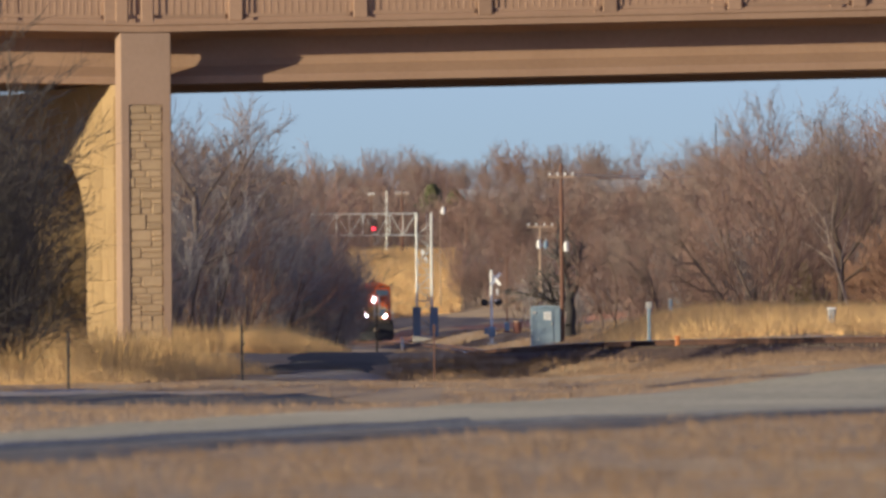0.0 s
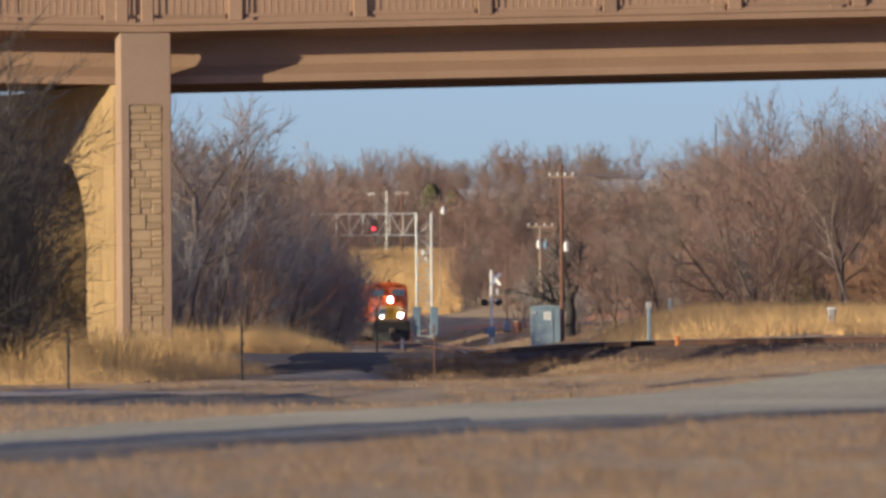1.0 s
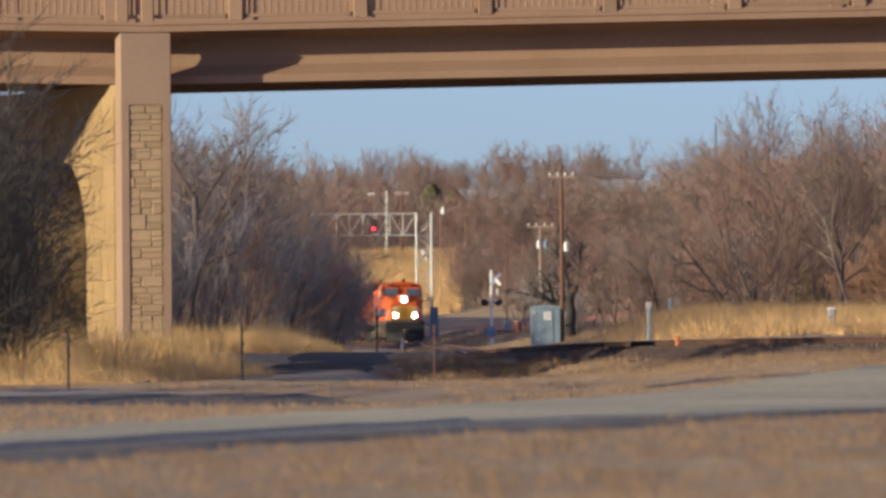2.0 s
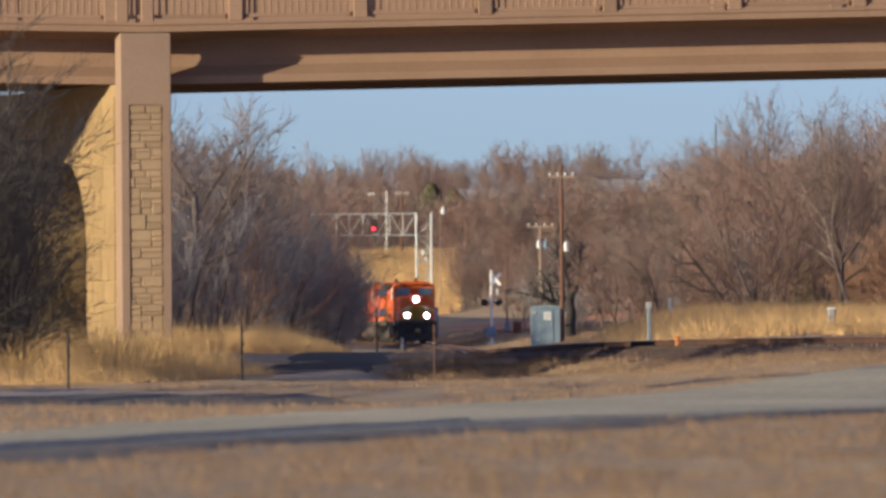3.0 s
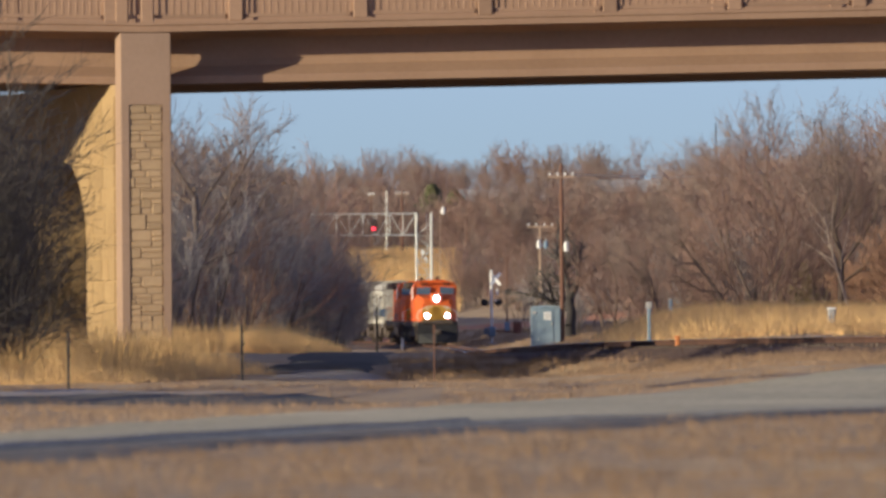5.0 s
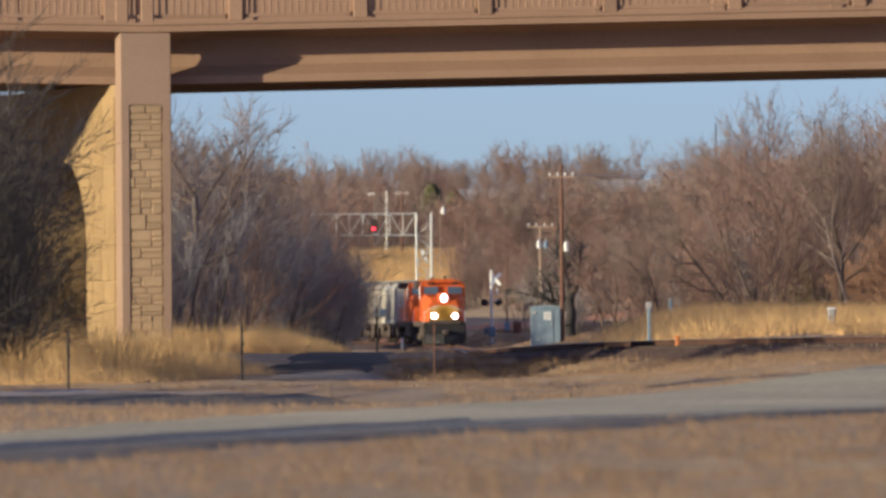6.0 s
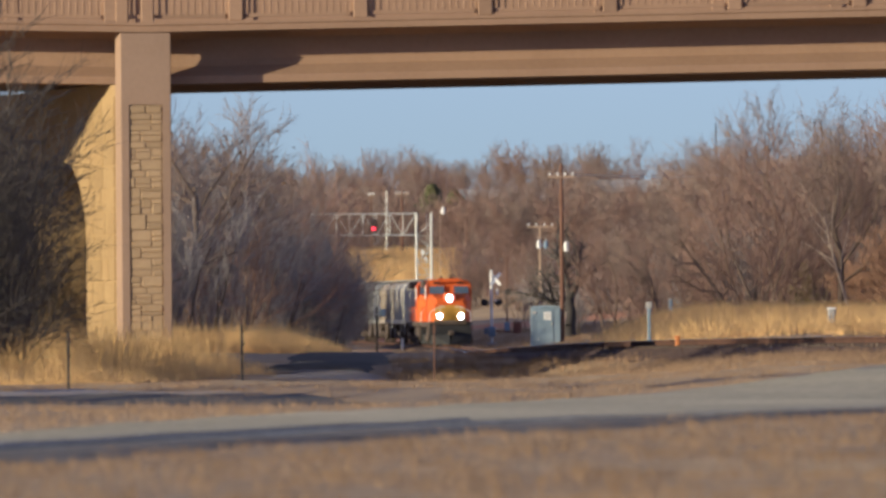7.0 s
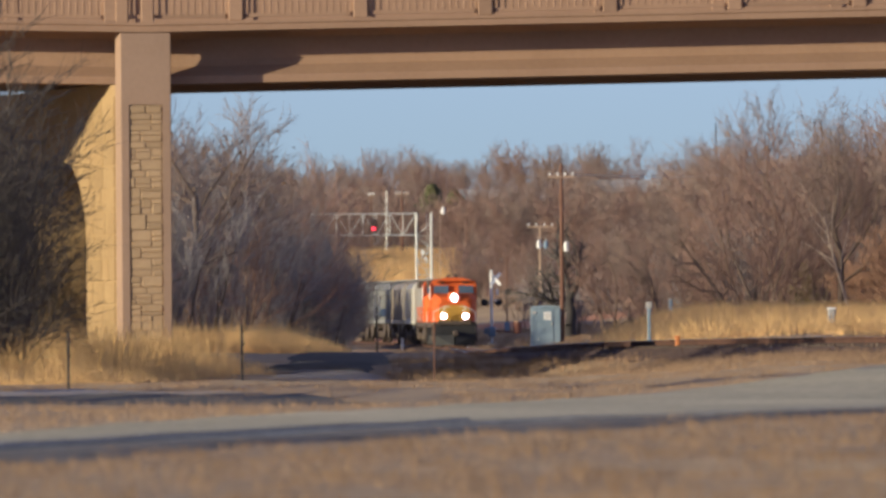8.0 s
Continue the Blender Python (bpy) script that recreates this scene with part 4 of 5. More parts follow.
    for x in (-1, 1):
        st = Shape()
        for k in range(4):
            st.box((x * 1.33, f + 0.85 + 0.04 * k, 0.4 + 0.32 * k), (0.36, 0.5, 0.05), 0.01)
        st.box((x * 1.5, f + 0.55, 0.95), (0.05, 0.06, 1.3), 0.01).box((x * 1.5, f + 1.15, 0.95), (0.05, 0.06, 1.3), 0.01)
        part("step", st, M["dirty"], root)
        hr = Shape()
        pts = [(x * 1.45, f + 0.2, 1.5), (x * 1.4, f + 0.2, 2.35), (x * 0.7, f + 0.08, 2.75), (x * 0.35, f + 0.08, 2.72)]
        for a, b in zip(pts, pts[1:]):
            hr.tube(a, b, 0.022, n=6)
        hr.tube((x * 0.7, f + 0.08, 1.7), pts[2], 0.02, n=6)
        part("front_handrail", hr, M["white"], root, "pale bent front handrail")
        side = Shape()
        side.tube((x * 1.45, f + 5.6, 2.7), (x * 1.45, L / 2 - 1.2, 2.7), 0.02, n=6)
        for i in range(8):
            side.tube((x * 1.45, f + 5.7 + i * 2.05, 1.66), (x * 1.45, f + 5.7 + i * 2.05, 2.7), 0.02, n=6)
        part("side_handrail", side, M["orange"], root)
        # ditch light
        hs = part("ditch_light", Shape().tube((x * 0.73, f + 0.3, 2.08), (x * 0.73, f - 0.02, 2.08), 0.21, 0.24, n=16), M["black"], root)
        part("lens", Shape().tube((x * 0.73, f - 0.01, 2.08), (x * 0.73, f - 0.05, 2.08), 0.165, n=16), M["lamp"] if lit else M["glass"], hs, "glowing white lamp" if lit else "")
        # when lit, the rim glows to imitate the lamp's halo
        part("lens_rim", Shape().tube((x * 0.73, f + 0.0, 2.08), (x * 0.73, f - 0.035, 2.08), 0.23, n=16), M["halo"] if lit else M["black"], hs)
    head = part("headlight", Shape().box((0, f + 1.7, 3.3), (0.8, 1.5, 0.8), 0.1), M["orange"], root)
    part("lens", Shape().tube((0, f + 0.95, 3.24), (0, f + 0.89, 3.24), 0.14, n=16).tube((0, f + 0.95, 3.38), (0, f + 0.89, 3.38), 0.14, n=16), M["lamp"] if lit else M["glass"], head, "glowing twin headlamp" if lit else "")
    # rim glows as the headlamp's halo when lit
    part("lens_rim", Shape().tube((0, f + 0.97, 3.31), (0, f + 0.91, 3.31), 0.3, n=20), M["halo"] if lit else M["black"], head)
    wheels = bogie(root, -6.6, 3, 0.53, M["dirty"]) + bogie(root, 6.8, 3, 0.53, M["dirty"])
    return root, wheels


def hopper(paint, colour):
    """A covered hopper car with ribbed sides, origin on the rails under its middle."""
    root = thing("hopper_car", colour + " ribbed covered hopper car in the train", "freight car", group="hopper cars of the train")
    L = 16.6
    body = Shape()
    low = 1.35
    sec = [(-1.48, low + 0.35), (-1.52, 4.05), (-1.25, 4.4), (-0.5, 4.62), (0.5, 4.62), (1.25, 4.4), (1.52, 4.05), (1.48, low + 0.35), (0.7, low - 0.1), (-0.7, low - 0.1)]
    rings = []
    for y, k in ((-L / 2 + 0.5, 1.0), (L / 2 - 0.5, 1.0)):
        rings.append([(x, y, z) for x, z in sec])
    body.loft(rings)
    body = part("body", body, paint, root)
    for x in (-1, 1):
        for i in range(12):
            part("rib", Shape().box((x * 1.52, -L / 2 + 0.6 + i * (L - 1.2) / 11, 2.9), (0.07, 0.11, 2.25), 0.015), paint, body)
        part("side_sill", Shape().box((x * 1.5, 0, 1.62), (0.14, L, 0.28), 0.02), paint, root)
        part("roof_walk", Shape().box((x * 0.62, 0, 4.7), (0.4, L - 0.4, 0.05), 0.01), M["galv"], root)
        part("ladder", Shape().tube((x * 1.6, -L / 2 + 0.15, 1.2), (x * 1.6, -L / 2 + 0.15, 4.3), 0.025, n=6).tube((x * 1.2, -L / 2 + 0.1, 1.2), (x * 1.2, -L / 2 + 0.1, 4.3), 0.025, n=6), M["galv"], root)
    hat = Shape()
    for i in range(5):
        hat.box((0, (i - 2) * 3.0, 4.7), (0.6, 1.6, 0.12), 0.03)
    part("hatch_cover", hat, paint, body)
    slopes = Shape()
    for i in range(3):
        slopes.prism([(-2.2 + 5 * (i - 1), 1.5), (2.2 + 5 * (i - 1), 1.5), (0.5 + 5 * (i - 1), 0.4), (-0.5 + 5 * (i - 1), 0.4)], -1.2, 1.2, 0)
    part("discharge_hopper", slopes, M["dirty"], root, "dark discharge hoppers")
    ends = Shape().box((0, -L / 2 + 0.1, 1.4), (2.9, 0.2, 0.5), 0.03).box((0, L / 2 - 0.1, 1.4), (2.9, 0.2, 0.5), 0.03)
    ends.box((0, 0, 1.05), (0.4, L + 1.2, 0.4), 0.05)
    part("end_sill", ends, M["dirty"], root)
    wheels = bogie(root, -L / 2 + 2.2, 2, 0.42, M["dirty"]) + bogie(root, L / 2 - 2.2, 2, 0.42, M["dirty"])
    return root, wheels


lead, lead_wheels = locomotive(True, "orange diesel locomotive with three bright headlights leading the train")
second, second_wheels = locomotive(False, "orange diesel locomotive coupled behind the leading one")
cars = [hopper(M["hopper_pale"], "pale cream-grey"), hopper(M["hopper_tan"], "dusty tan"), hopper(M["hopper"], "grey")]
for i in range(4):
    c = copy_thing(cars[2][0], Matrix())
    cars.append((c, [w for w in c.children if w.name.startswith("wheelset")]))
SPEED = 15.0
S_NOSE = float(np.interp(670.0, ty, ts))


def vehicle_rows(behind, half, truck):
    """Poses of a vehicle whose middle runs so far behind the nose of the train."""
    rows = []
    for k in range(33):
        t = k * 0.25
        s = S_NOSE + SPEED * (8.0 - t) + behind
        a, b = on_track(s - truck), on_track(s + truck)
        d = a - b
        c = (a + b) / 2
        rows.append((t, pose(c.x, c.y, c.z, rz=math.degrees(math.atan2(d.x, -d.y)))))
    return rows


def wheel_rows(ob, radius):
    rows, base = [], ob.location.copy()
    for k in range(241):
        t = k / 30
        rows.append((t, Matrix.Translation(base) @ Matrix.Rotation(SPEED * t / radius, 4, "X")))
    return rows


# ---------------------------------------------------------------- signal gantry over the track
def signal_gantry(x, y, label):
    """A lattice mast with an arm that reaches left over the track."""
    z0 = on_ground(x, y) - 0.2
    root = thing("signal_gantry", label, "railway signal", pose(x, y, 0))
    w, dp, top = 1.2, 0.9, 10.2
    mast = part("mast", Shape().box((0, 0, z0 + 0.25), (1.9, 1.7, 0.7), 0.05), M["roof_grey"], root, "concrete footing")
    for a in (-0.5, 0.5):
        for b in (-0.5, 0.5):
            part("leg", Shape().tube((a * w, b * dp, z0 + 0.3), (a * w, b * dp, top), 0.085, n=8), M["galv"], mast)
    h = 1.05
    k = 0
    z = 1.0
    while z + h < top + 0.05:
        for b in (-0.5, 0.5):
            s = 1 if k % 2 else -1
            part("brace", Shape().tube((-0.5 * w * s, b * dp, z), (0.5 * w * s, b * dp, z + h), 0.035, n=6), M["galv"], mast)
            part("brace", Shape().tube((-0.5 * w, b * dp, z), (0.5 * w, b * dp, z), 0.03, n=6), M["galv"], mast)
        z += h
        k += 1
    arm = part("arm", Shape().box((-0.62, 0, 9.3), (0.12, 1.0, 1.9), 0.02), M["galv"], root, "galvanised lattice arm")
    ln, lo = 9.2, 8.42
    for b in (-0.5, 0.5):
        for zz in (lo, top - 0.06):
            part("chord", Shape().tube((-0.6, b * dp, zz), (-ln, b * dp, zz), 0.06, n=8), M["galv"], arm)
        n = 8
        for i in range(n + 1):
            xa = -0.6 - (ln - 0.6) * i / n
            part("upright", Shape().tube((xa, b * dp, lo), (xa, b * dp, top - 0.06), 0.04, n=6), M["galv"], arm)
            if i < n:
                xb = -0.6 - (ln - 0.6) * (i + 1) / n
                part("diagonal", Shape().tube((xb if i % 2 == 0 else xa, b * dp, lo), (xa if i % 2 == 0 else xb, b * dp, top - 0.06), 0.035, n=6), M["galv"], arm)
    for hx, lit in ((-4.05, True), (-8.75, False)):
        head = part("signal_head", Shape().prism([(hx - 0.3, 8.65), (hx + 0.3, 8.65), (hx + 0.32, 9.5), (hx + 0.2, 9.78), (hx - 0.2, 9.78), (hx - 0.32, 9.5)], -0.62, -0.5, 1).box((hx, -0.45, 9.2), (0.42, 0.16, 1.0), 0.03), M["black"], root, "black signal head")
        for i in range(2):
            part("visor", Shape().tube((hx, -0.62, 9.42 - 0.48 * i), (hx, -0.86, 9.42 - 0.48 * i), 0.17, 0.18, n=12), M["black"], head)
        part("lens", Shape().tube((hx, -0.85, 8.94), (hx, -0.875, 8.94), 0.165, n=14), M["red_lamp"] if lit else M["rust"], head, "glowing red lens" if lit else "")
        part("hanger", Shape().box((hx, -0.42, 9.2), (0.08, 0.1, 1.7), 0.01), M["galv"], root)
    for a, s in ((-0.62, 0.62), (0.78, 0.66)):
        part("equipment_case", Shape().box((a, -0.55, 1.4), (s, 0.5, 2.3), 0.04).box((a, -0.55, 2.58), (s + 0.1, 0.6, 0.07), 0.02), M["blue_box"], root, "blue-grey equipment case")
    part("white_plate", Shape().box((-0.1, -0.5, 7.0), (0.3, 0.03, 0.34), 0.01), M["white"], root)
    part("white_plate", Shape().box((0.12, -0.5, 6.5), (0.26, 0.03, 0.26), 0.01), M["white"], root)
    lad = Shape()
    for a in (0.22, 0.5):
        lad.tube((a, 0.55, 1.0), (a, 0.55, 10.1), 0.025, n=6)
    for i in range(22):
        lad.tube((0.22, 0.55, 1.3 + i * 0.4), (0.5, 0.55, 1.3 + i * 0.4), 0.018, n=5)
    part("ladder", lad, M["galv"], root)
    return root


signal_gantry(-1.53, 800, "galvanised lattice signal gantry showing a red light over the track")


# ---------------------------------------------------------------- utility poles
def utility_pole(x, y, top, r, mat, label, arms=(), cans=(), wires=()):
    z0 = on_ground(x, y) - 0.3
    root = thing("utility_pole", label, "utility pole", pose(x, y, 0), "utility poles")
    part("shaft", Shape().tube((0, 0, z0), (0, 0, top), r, r * 0.7, n=12), mat, root)
    for z, half in arms:
        arm = part("crossarm", Shape().box((0, -0.14, z), (2 * half, 0.1, 0.13), 0.015), M["pole_pale"], root, "weathered timber crossarm")
        for i in range(4):
            a = -half + 0.12 + (2 * half - 0.24) * i / 3
            part("insulator", Shape().tube((a, -0.14, z + 0.06), (a, -0.14, z + 0.17), 0.03, n=8).tube((a, -0.14, z + 0.13), (a, -0.14, z + 0.27), 0.075, 0.05, n=10), M["white"], arm)
    for a, z, m in cans:
        can = part("transformer", Shape().tube((a, -0.1, z - 0.27), (a, -0.1, z + 0.27), 0.16, n=14).tube((a, -0.1, z + 0.27), (a, -0.1, z + 0.36), 0.16, 0.07, n=14), m, root, "pale transformer can")
        part("bushing", Shape().tube((a, -0.1, z + 0.36), (a, -0.1, z + 0.55), 0.03, n=6), M["roof_grey"], can)
        part("bracket", Shape().box((a / 2, -0.05, z), (abs(a), 0.06, 0.1), 0.01), M["galv"], root)
    return root


utility_pole(7.66, 641.5, 11.75, 0.15, M["pole"], "tall reddish brown timber utility pole", [(10.95, 0.85)], [(0.3, 6.4, M["white"])])
utility_pole(7.35, 750, 8.85, 0.14, M["pole_pale"], "pale weathered utility pole with crossarm and transformers", [(8.6, 1.0)], [(-0.12, 7.25, M["white"]), (0.42, 7.2, M["blue_box"])])
utility_pole(-5.64, 1000, 14.4, 0.09, M["galv"], "pale grey pole on the grassy slope")
utility_pole(-4.1, 1002, 14.5, 0.16, M["pole"], "brown timber pole on the grassy slope", [(14.0, 0.7)])
utility_pole(-0.25, 900, 11.8, 0.045, M["pole_pale"], "thin grey pole with a white box", (), [(0.28, 11.3, M["white"])])
utility_pole(-7.2, 1003, 14.1, 0.1, M["pole"], "thin pole on the grassy slope", [(13.9, 0.4)])
utility_pole(68.8, 2500, 48.5, 0.22, M["post"], "thin dark mast on the skyline")


def wire(a, b, sag, r, label):
    sh = Shape()
    a, b = Vector(a), Vector(b)
    last = a
    for i in range(1, 13):
        t = i / 12
        q = a.lerp(b, t) - Vector((0, 0, 4 * sag * t * (1 - t)))
        sh.tube(last, q, r, n=4)
        last = q
    return tagged(part("overhead_wire", sh, M["roof_grey"]), label, "wire", "overhead wires")


for o in (-0.7, 0.7):
    wire((7.66 + o, 641.3, 11.15), (60 + o, 980, 24.0), 3.0, 0.02, "thin sagging overhead wire from the tall pole")


# ---------------------------------------------------------------- crossing equipment
def relay_cabinet():
    x, y = 6.56, 640
    z = on_ground(x, y)
    root = thing("relay_cabinet", "grey-blue steel relay cabinet with a white notice", "equipment cabinet", pose(x, y, 0))
    part("plinth", Shape().box((0, 0, z + 0.02), (2.1, 1.7, 0.24), 0.03), M["roof_grey"], root, "concrete plinth")
    b0, b1 = z + 0.14, 2.52
    part("body", Shape().box((0, 0, (b0 + b1) / 2), (1.9, 1.5, b1 - b0), 0.03), M["box"], root)
    part("roof", Shape().prism([(-1.0, b1), (1.0, b1), (0.9, b1 + 0.07), (0, b1 + 0.14), (-0.9, b1 + 0.07)], -0.82, 0.82, 1), M["box"], root)
    d = part("door", Shape().box((0.02, -0.765, (b0 + b1) / 2), (0.95, 0.04, b1 - b0 - 0.16), 0.012), M["box"], root)
    part("handle", Shape().box((0.4, -0.8, 1.5), (0.05, 0.05, 0.2), 0.01), M["galv"], d)
    part("hinge", Shape().tube((-0.47, -0.79, b0 + 0.3), (-0.47, -0.79, b0 + 0.5), 0.02, n=6), M["galv"], d)
    part("notice", Shape().box((0.12, -0.795, 1.98), (0.46, 0.012, 0.5), 0.004), M["white"], root, "white notice plate")
    for i in range(3):
        part("notice_bar", Shape().box((0.12, -0.806, 2.1 - 0.11 * i), (0.3, 0.006, 0.045)), M["roof_grey"], root)
    part("vent", Shape().box((-0.7, -0.77, 2.2), (0.25, 0.04, 0.18), 0.01), M["roof_grey"], root)


relay_cabinet()


def crossing_signal():
    x, y = 3.53, 730
    z = on_ground(x, y)
    root = thing("crossing_signal", "galvanised level crossing signal mast with crossbuck and lamps", "crossing signal", pose(x, y, 0, rz=0))
    part("footing", Shape().box((0, 0, z), (0.7, 0.7, 0.3), 0.04), M["roof_grey"], root)
    part("mast", Shape().tube((0, 0, z), (0, 0, 5.15), 0.1, 0.09, n=12).tube((0, 0, 5.15), (0, 0, 5.25), 0.12, 0.03, n=12), M["white"], root, "silver painted mast")
    for s in (-1, 1):
        c = Vector((0.3, -0.05, 4.62))
        d = Vector((0.36 * s, 0.3, 0.44))
        sh = Shape()
        e = Vector((0.09, 0, -0.07 * s))
        sh.add([c - d - e, c - d + e, c + d + e, c + d - e] + [q + Vector((0, 0.03, 0)) for q in (c - d - e, c - d + e, c + d + e, c + d - e)],
               [(0, 1, 2, 3), (7, 6, 5, 4), (0, 4, 5, 1), (1, 5, 6, 2), (2, 6, 7, 3), (3, 7, 4, 0)])
        part("crossbuck_blade", sh, M["white"], root, "white crossbuck blade")
    bar = part("lamp_bar", Shape().tube((-0.7, 0, 2.95), (0.7, 0, 2.95), 0.04, n=8), M["black"], root)
    for a in (-0.5, 0.52):
        l = part("lamp", Shape().tube((a, -0.05, 2.92), (a, -0.12, 2.92), 0.27, n=18).tube((a, -0.12, 2.95), (a, -0.35, 2.95), 0.15, n=12), M["black"], bar, "black lamp with round backing")
        part("lens", Shape().tube((a, -0.3, 2.95), (a, -0.32, 2.95), 0.13, n=12), M["rust"], l)
    part("sign_plate", Shape().box((0.42, -0.1, 3.7), (0.16, 0.03, 0.5), 0.01).box((0.4, -0.14, 3.05), (0.3, 0.03, 0.2), 0.01), M["white"], root)
    part("bell", Shape().tube((0.0, 0, 5.2), (0.0, 0, 5.3), 0.14, 0.1, n=12), M["galv"], root)
    part("gate_mechanism", Shape().box((0.02, -0.25, z + 0.95), (0.5, 0.45, 0.75), 0.05).box((-0.4, -0.2, z + 1.0), (0.3, 0.12, 0.5), 0.03), M["blue_box"], root, "blue-grey gate motor case")
    part("gate_arm", Shape().tube((0.3, -0.3, z + 1.0), (1.5, -1.0, z + 0.9), 0.05, 0.04, n=8), M["rust"], root)


crossing_signal()


def lamp_post(x, y, top):
    z = on_ground(x, y)
    root = thing("flasher_post", "thin brown post with a black crossing lamp", "crossing signal", pose(x, y, 0))
    part("post", Shape().tube((0, 0, z - 0.2), (0, 0, top), 0.07, 0.06, n=8), M["pole"], root)
    l = part("lamp", Shape().tube((0.1, -0.08, 3.75), (0.1, -0.14, 3.75), 0.25, n=16).tube((0.1, -0.14, 3.78), (0.1, -0.4, 3.78), 0.14, n=12).box((0.3, -0.1, 3.7), (0.5, 0.06, 0.08), 0.01), M["black"], root)
    part("case", Shape().box((0, -0.12, z + 0.5), (0.4, 0.3, 0.7), 0.03), M["blue_box"], root)


lamp_post(4.86, 760, 6.4)


def drum(x, y):
    z = on_ground(x, y)
    root = thing("rusty_bin", "small rust-brown bin beside the crossing", "bin", pose(x, y, z))
    part("body", Shape().tube((0, 0, 0), (0, 0, 0.85), 0.3, 0.33, n=14), M["rust"], root)
    part("lid", Shape().tube((0, 0, 0.85), (0, 0, 0.95), 0.36, 0.3, n=14), M["pole_pale"], root)


drum(5.6, 755)
dirt = strip("dirt_road", [(x, 822 + 6 * math.sin(x * 0.05)) for x in np.arange(-40, 60, 2.0)], 16.0, 0.05, material("red_dirt", (0.42, 0.18, 0.09), (0.55, 0.27, 0.14), 0.2, 0.95, 0.4), "reddish dirt road over the level crossing", 4)


# ---------------------------------------------------------------- small posts
def small_post(name, x, y, top, w, mat, label, cap=None, category="post"):
    z = on_ground(x, y)
    root = thing(name, label, category, pose(x, y, 0))
    part("stake", Shape().box((0, 0, (z - 0.15 + top) / 2), (w, w * 0.8, top - z + 0.15), w * 0.15), mat, root)
    if cap:
        cap(root, top, z)
    return root


def fence_studs(root, top, z):
    part("wire_clip", Shape().box((0.02, -0.03, top - 0.12), (0.07, 0.03, 0.04), 0.005).box((0.02, -0.03, top - 0.4), (0.07, 0.03, 0.04), 0.005), M["rail"], root)


for x, y, top in ((-6.23, 165, 2.19), (-4.36, 215, 2.2)):
    small_post("fence_post", x, y, top, 0.05, M["post"], "dark steel fence post standing in dry grass", fence_studs)
small_post("marker_post", -0.2, 210, 2.2, 0.03, M["pole"], "thin rust-red marker post beside the track", lambda r, t, z: part("reflector", Shape().box((0, -0.03, t - 0.1), (0.05, 0.02, 0.14), 0.005), M["pole"], r))
small_post("milepost", 6.2, 300, 2.58, 0.1, M["box"], "grey post with a small pale square sign", lambda r, t, z: part("plate", Shape().box((0, -0.06, t + 0.0), (0.19, 0.03, 0.2), 0.02).box((0, -0.08, t), (0.1, 0.012, 0.09), 0.004), M["roof_grey"], r, "pale square sign"))
small_post("survey_post", 10.28, 450, 2.86, 0.17, M["box"], "grey-green steel post at the tree edge", lambda r, t, z: part("cap", Shape().box((0, 0, t), (0.2, 0.18, 0.06), 0.02), M["galv"], r))
small_post("boundary_stone", 12.1, 310, 2.44, 0.25, M["roof_grey"], "short white concrete post in golden grass", lambda r, t, z: part("cap", Shape().box((0, 0, t), (0.28, 0.24, 0.07), 0.03), M["white"], r))
small_post("rail_tag", 5.49, 233.5, 1.83, 0.1, M["orange_tag"], "small orange tag stake at the track edge", lambda r, t, z: part("cap", Shape().box((0, 0, t), (0.14, 0.12, 0.04), 0.01), M["orange_tag"], r))
small_post("short_stake", -2.16, 520, 0.95, 0.12, M["white"], "short pale stake beside the track", lambda r, t, z: part("cap", Shape().box((0, 0, t), (0.15, 0.13, 0.05), 0.02), M["white"], r))


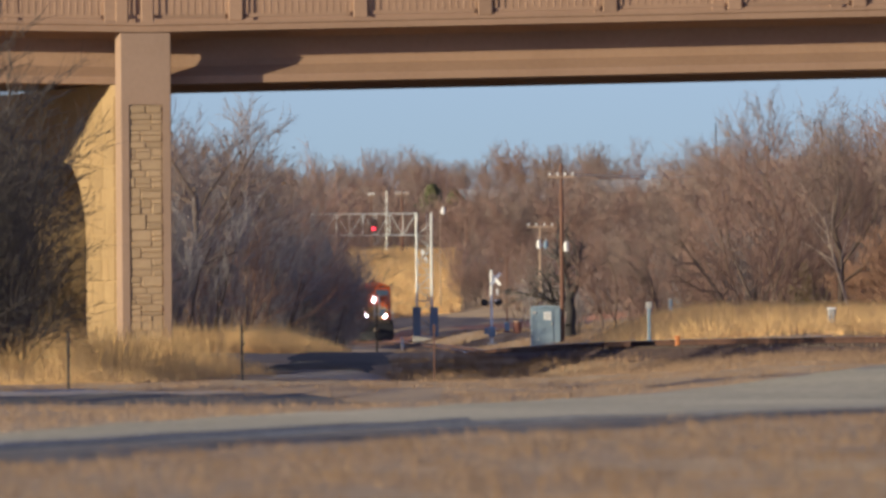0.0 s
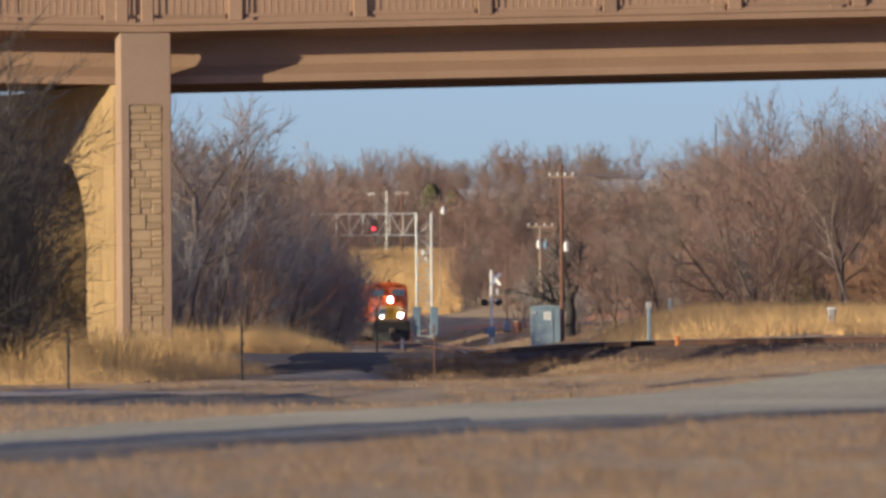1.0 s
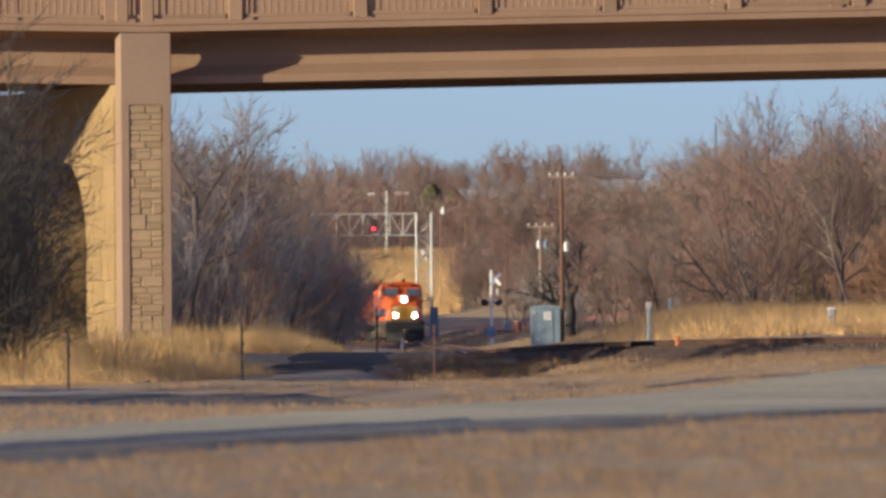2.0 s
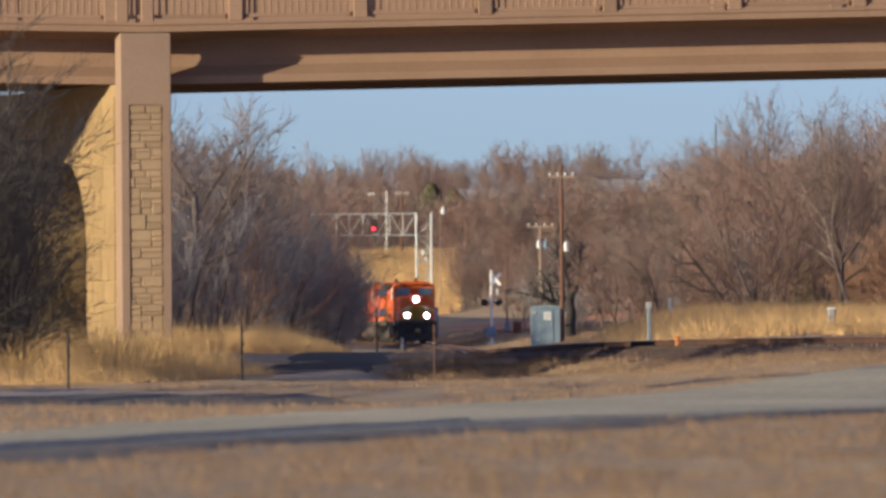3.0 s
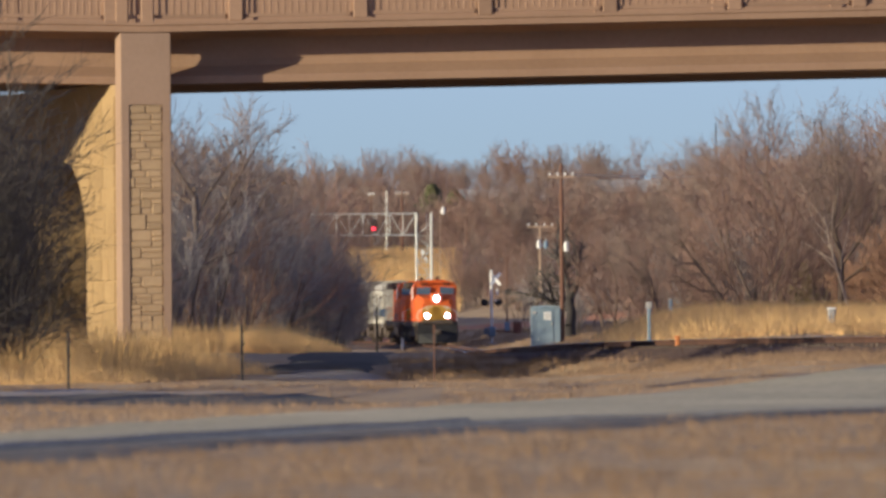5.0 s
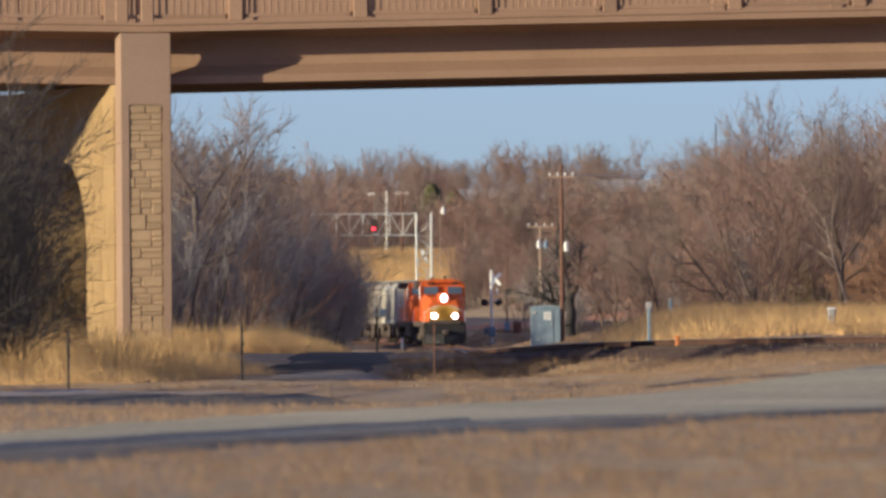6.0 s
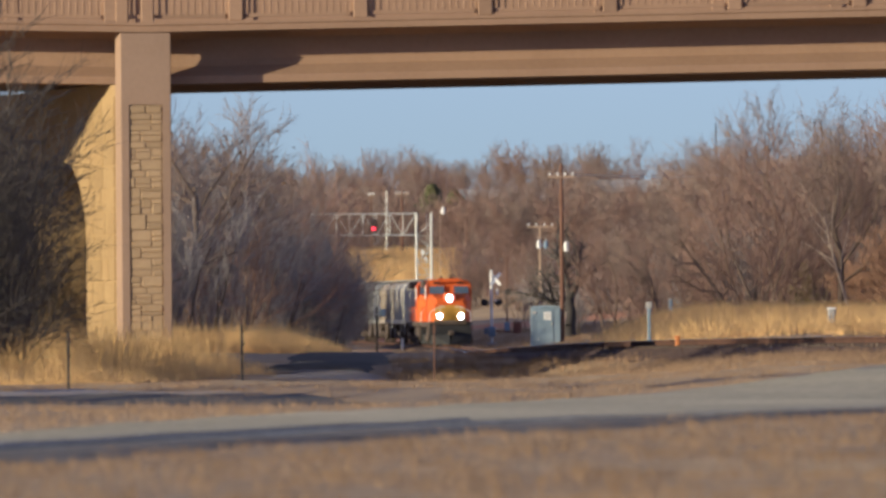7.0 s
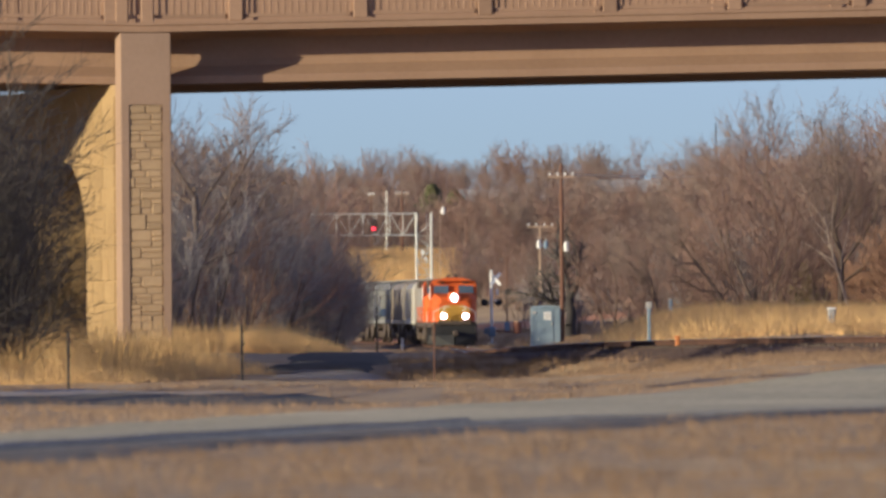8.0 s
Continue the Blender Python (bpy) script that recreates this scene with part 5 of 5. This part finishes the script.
def pedestal():
    x, y = -3.75, 560
    z = on_ground(x, y)
    root = thing("utility_pedestal", "grey pipe stand with a small meter box", "utility box", pose(x, y, 0))
    for a in (-0.12, 0.14):
        part("pipe", Shape().tube((a, 0, 1.95), (a, 0, 3.25), 0.045, n=8), M["galv"], root)
    part("post", Shape().tube((0, 0.06, z - 0.2), (0, 0.06, 2.6), 0.06, n=8), M["post"], root, "dark timber post")
    part("meter_box", Shape().box((0.32, -0.05, 2.3), (0.36, 0.25, 0.42), 0.03), M["box"], root)
    part("strap", Shape().box((0.05, -0.06, 2.2), (0.5, 0.04, 0.08), 0.01), M["galv"], root)


pedestal()


# ---------------------------------------------------------------- far houses among the trees
def far_house(x, y, top, w, d, label, wallmat):
    z = on_ground(x, y)
    root = thing("house", label, "house", pose(x, y, 0), "houses on the hill")
    eave = top - 2.0
    wl = part("wall", Shape().box((0, 0, (z - 0.5 + eave) / 2), (w, d, eave - z + 0.5), 0.05), wallmat, root)
    part("roof", Shape().prism([(-d / 2 - 0.5, eave), (d / 2 + 0.5, eave), (0, top)], -w / 2 - 0.4, w / 2 + 0.4, 0), M["roof_grey"], root, "pale grey gabled roof")
    for i in range(3):
        a = (i - 1) * w * 0.3
        o = part("window", Shape().box((a, -d / 2 - 0.02, eave - 1.3), (1.1, 0.1, 1.3), 0.02), M["white"], root)
        part("pane", Shape().box((a, -d / 2 - 0.08, eave - 1.3), (0.9, 0.04, 1.1), 0.01), M["glass"], o)


far_house(31, 1600, 22.9, 15, 8, "long low house with a pale roof among trees", M["pole_pale"])
far_house(5.6, 1600, 21.6, 6, 6, "small house with a grey roof among trees", M["pole_pale"])


# ---------------------------------------------------------------- movement
def motions():
    walk(lead, vehicle_rows(11.15, 11.15, 6.7))
    walk(second, vehicle_rows(11.15 + 23.0, 11.15, 6.7))
    for i, (car, wheels) in enumerate(cars):
        walk(car, vehicle_rows(46.2 + 8.8 + i * 17.7, 8.3, 6.1))
        if i < 3:
            for w in wheels:
                walk(w, wheel_rows(w, 0.42))
    for w in lead_wheels + second_wheels:
        walk(w, wheel_rows(w, 0.53))


motions()
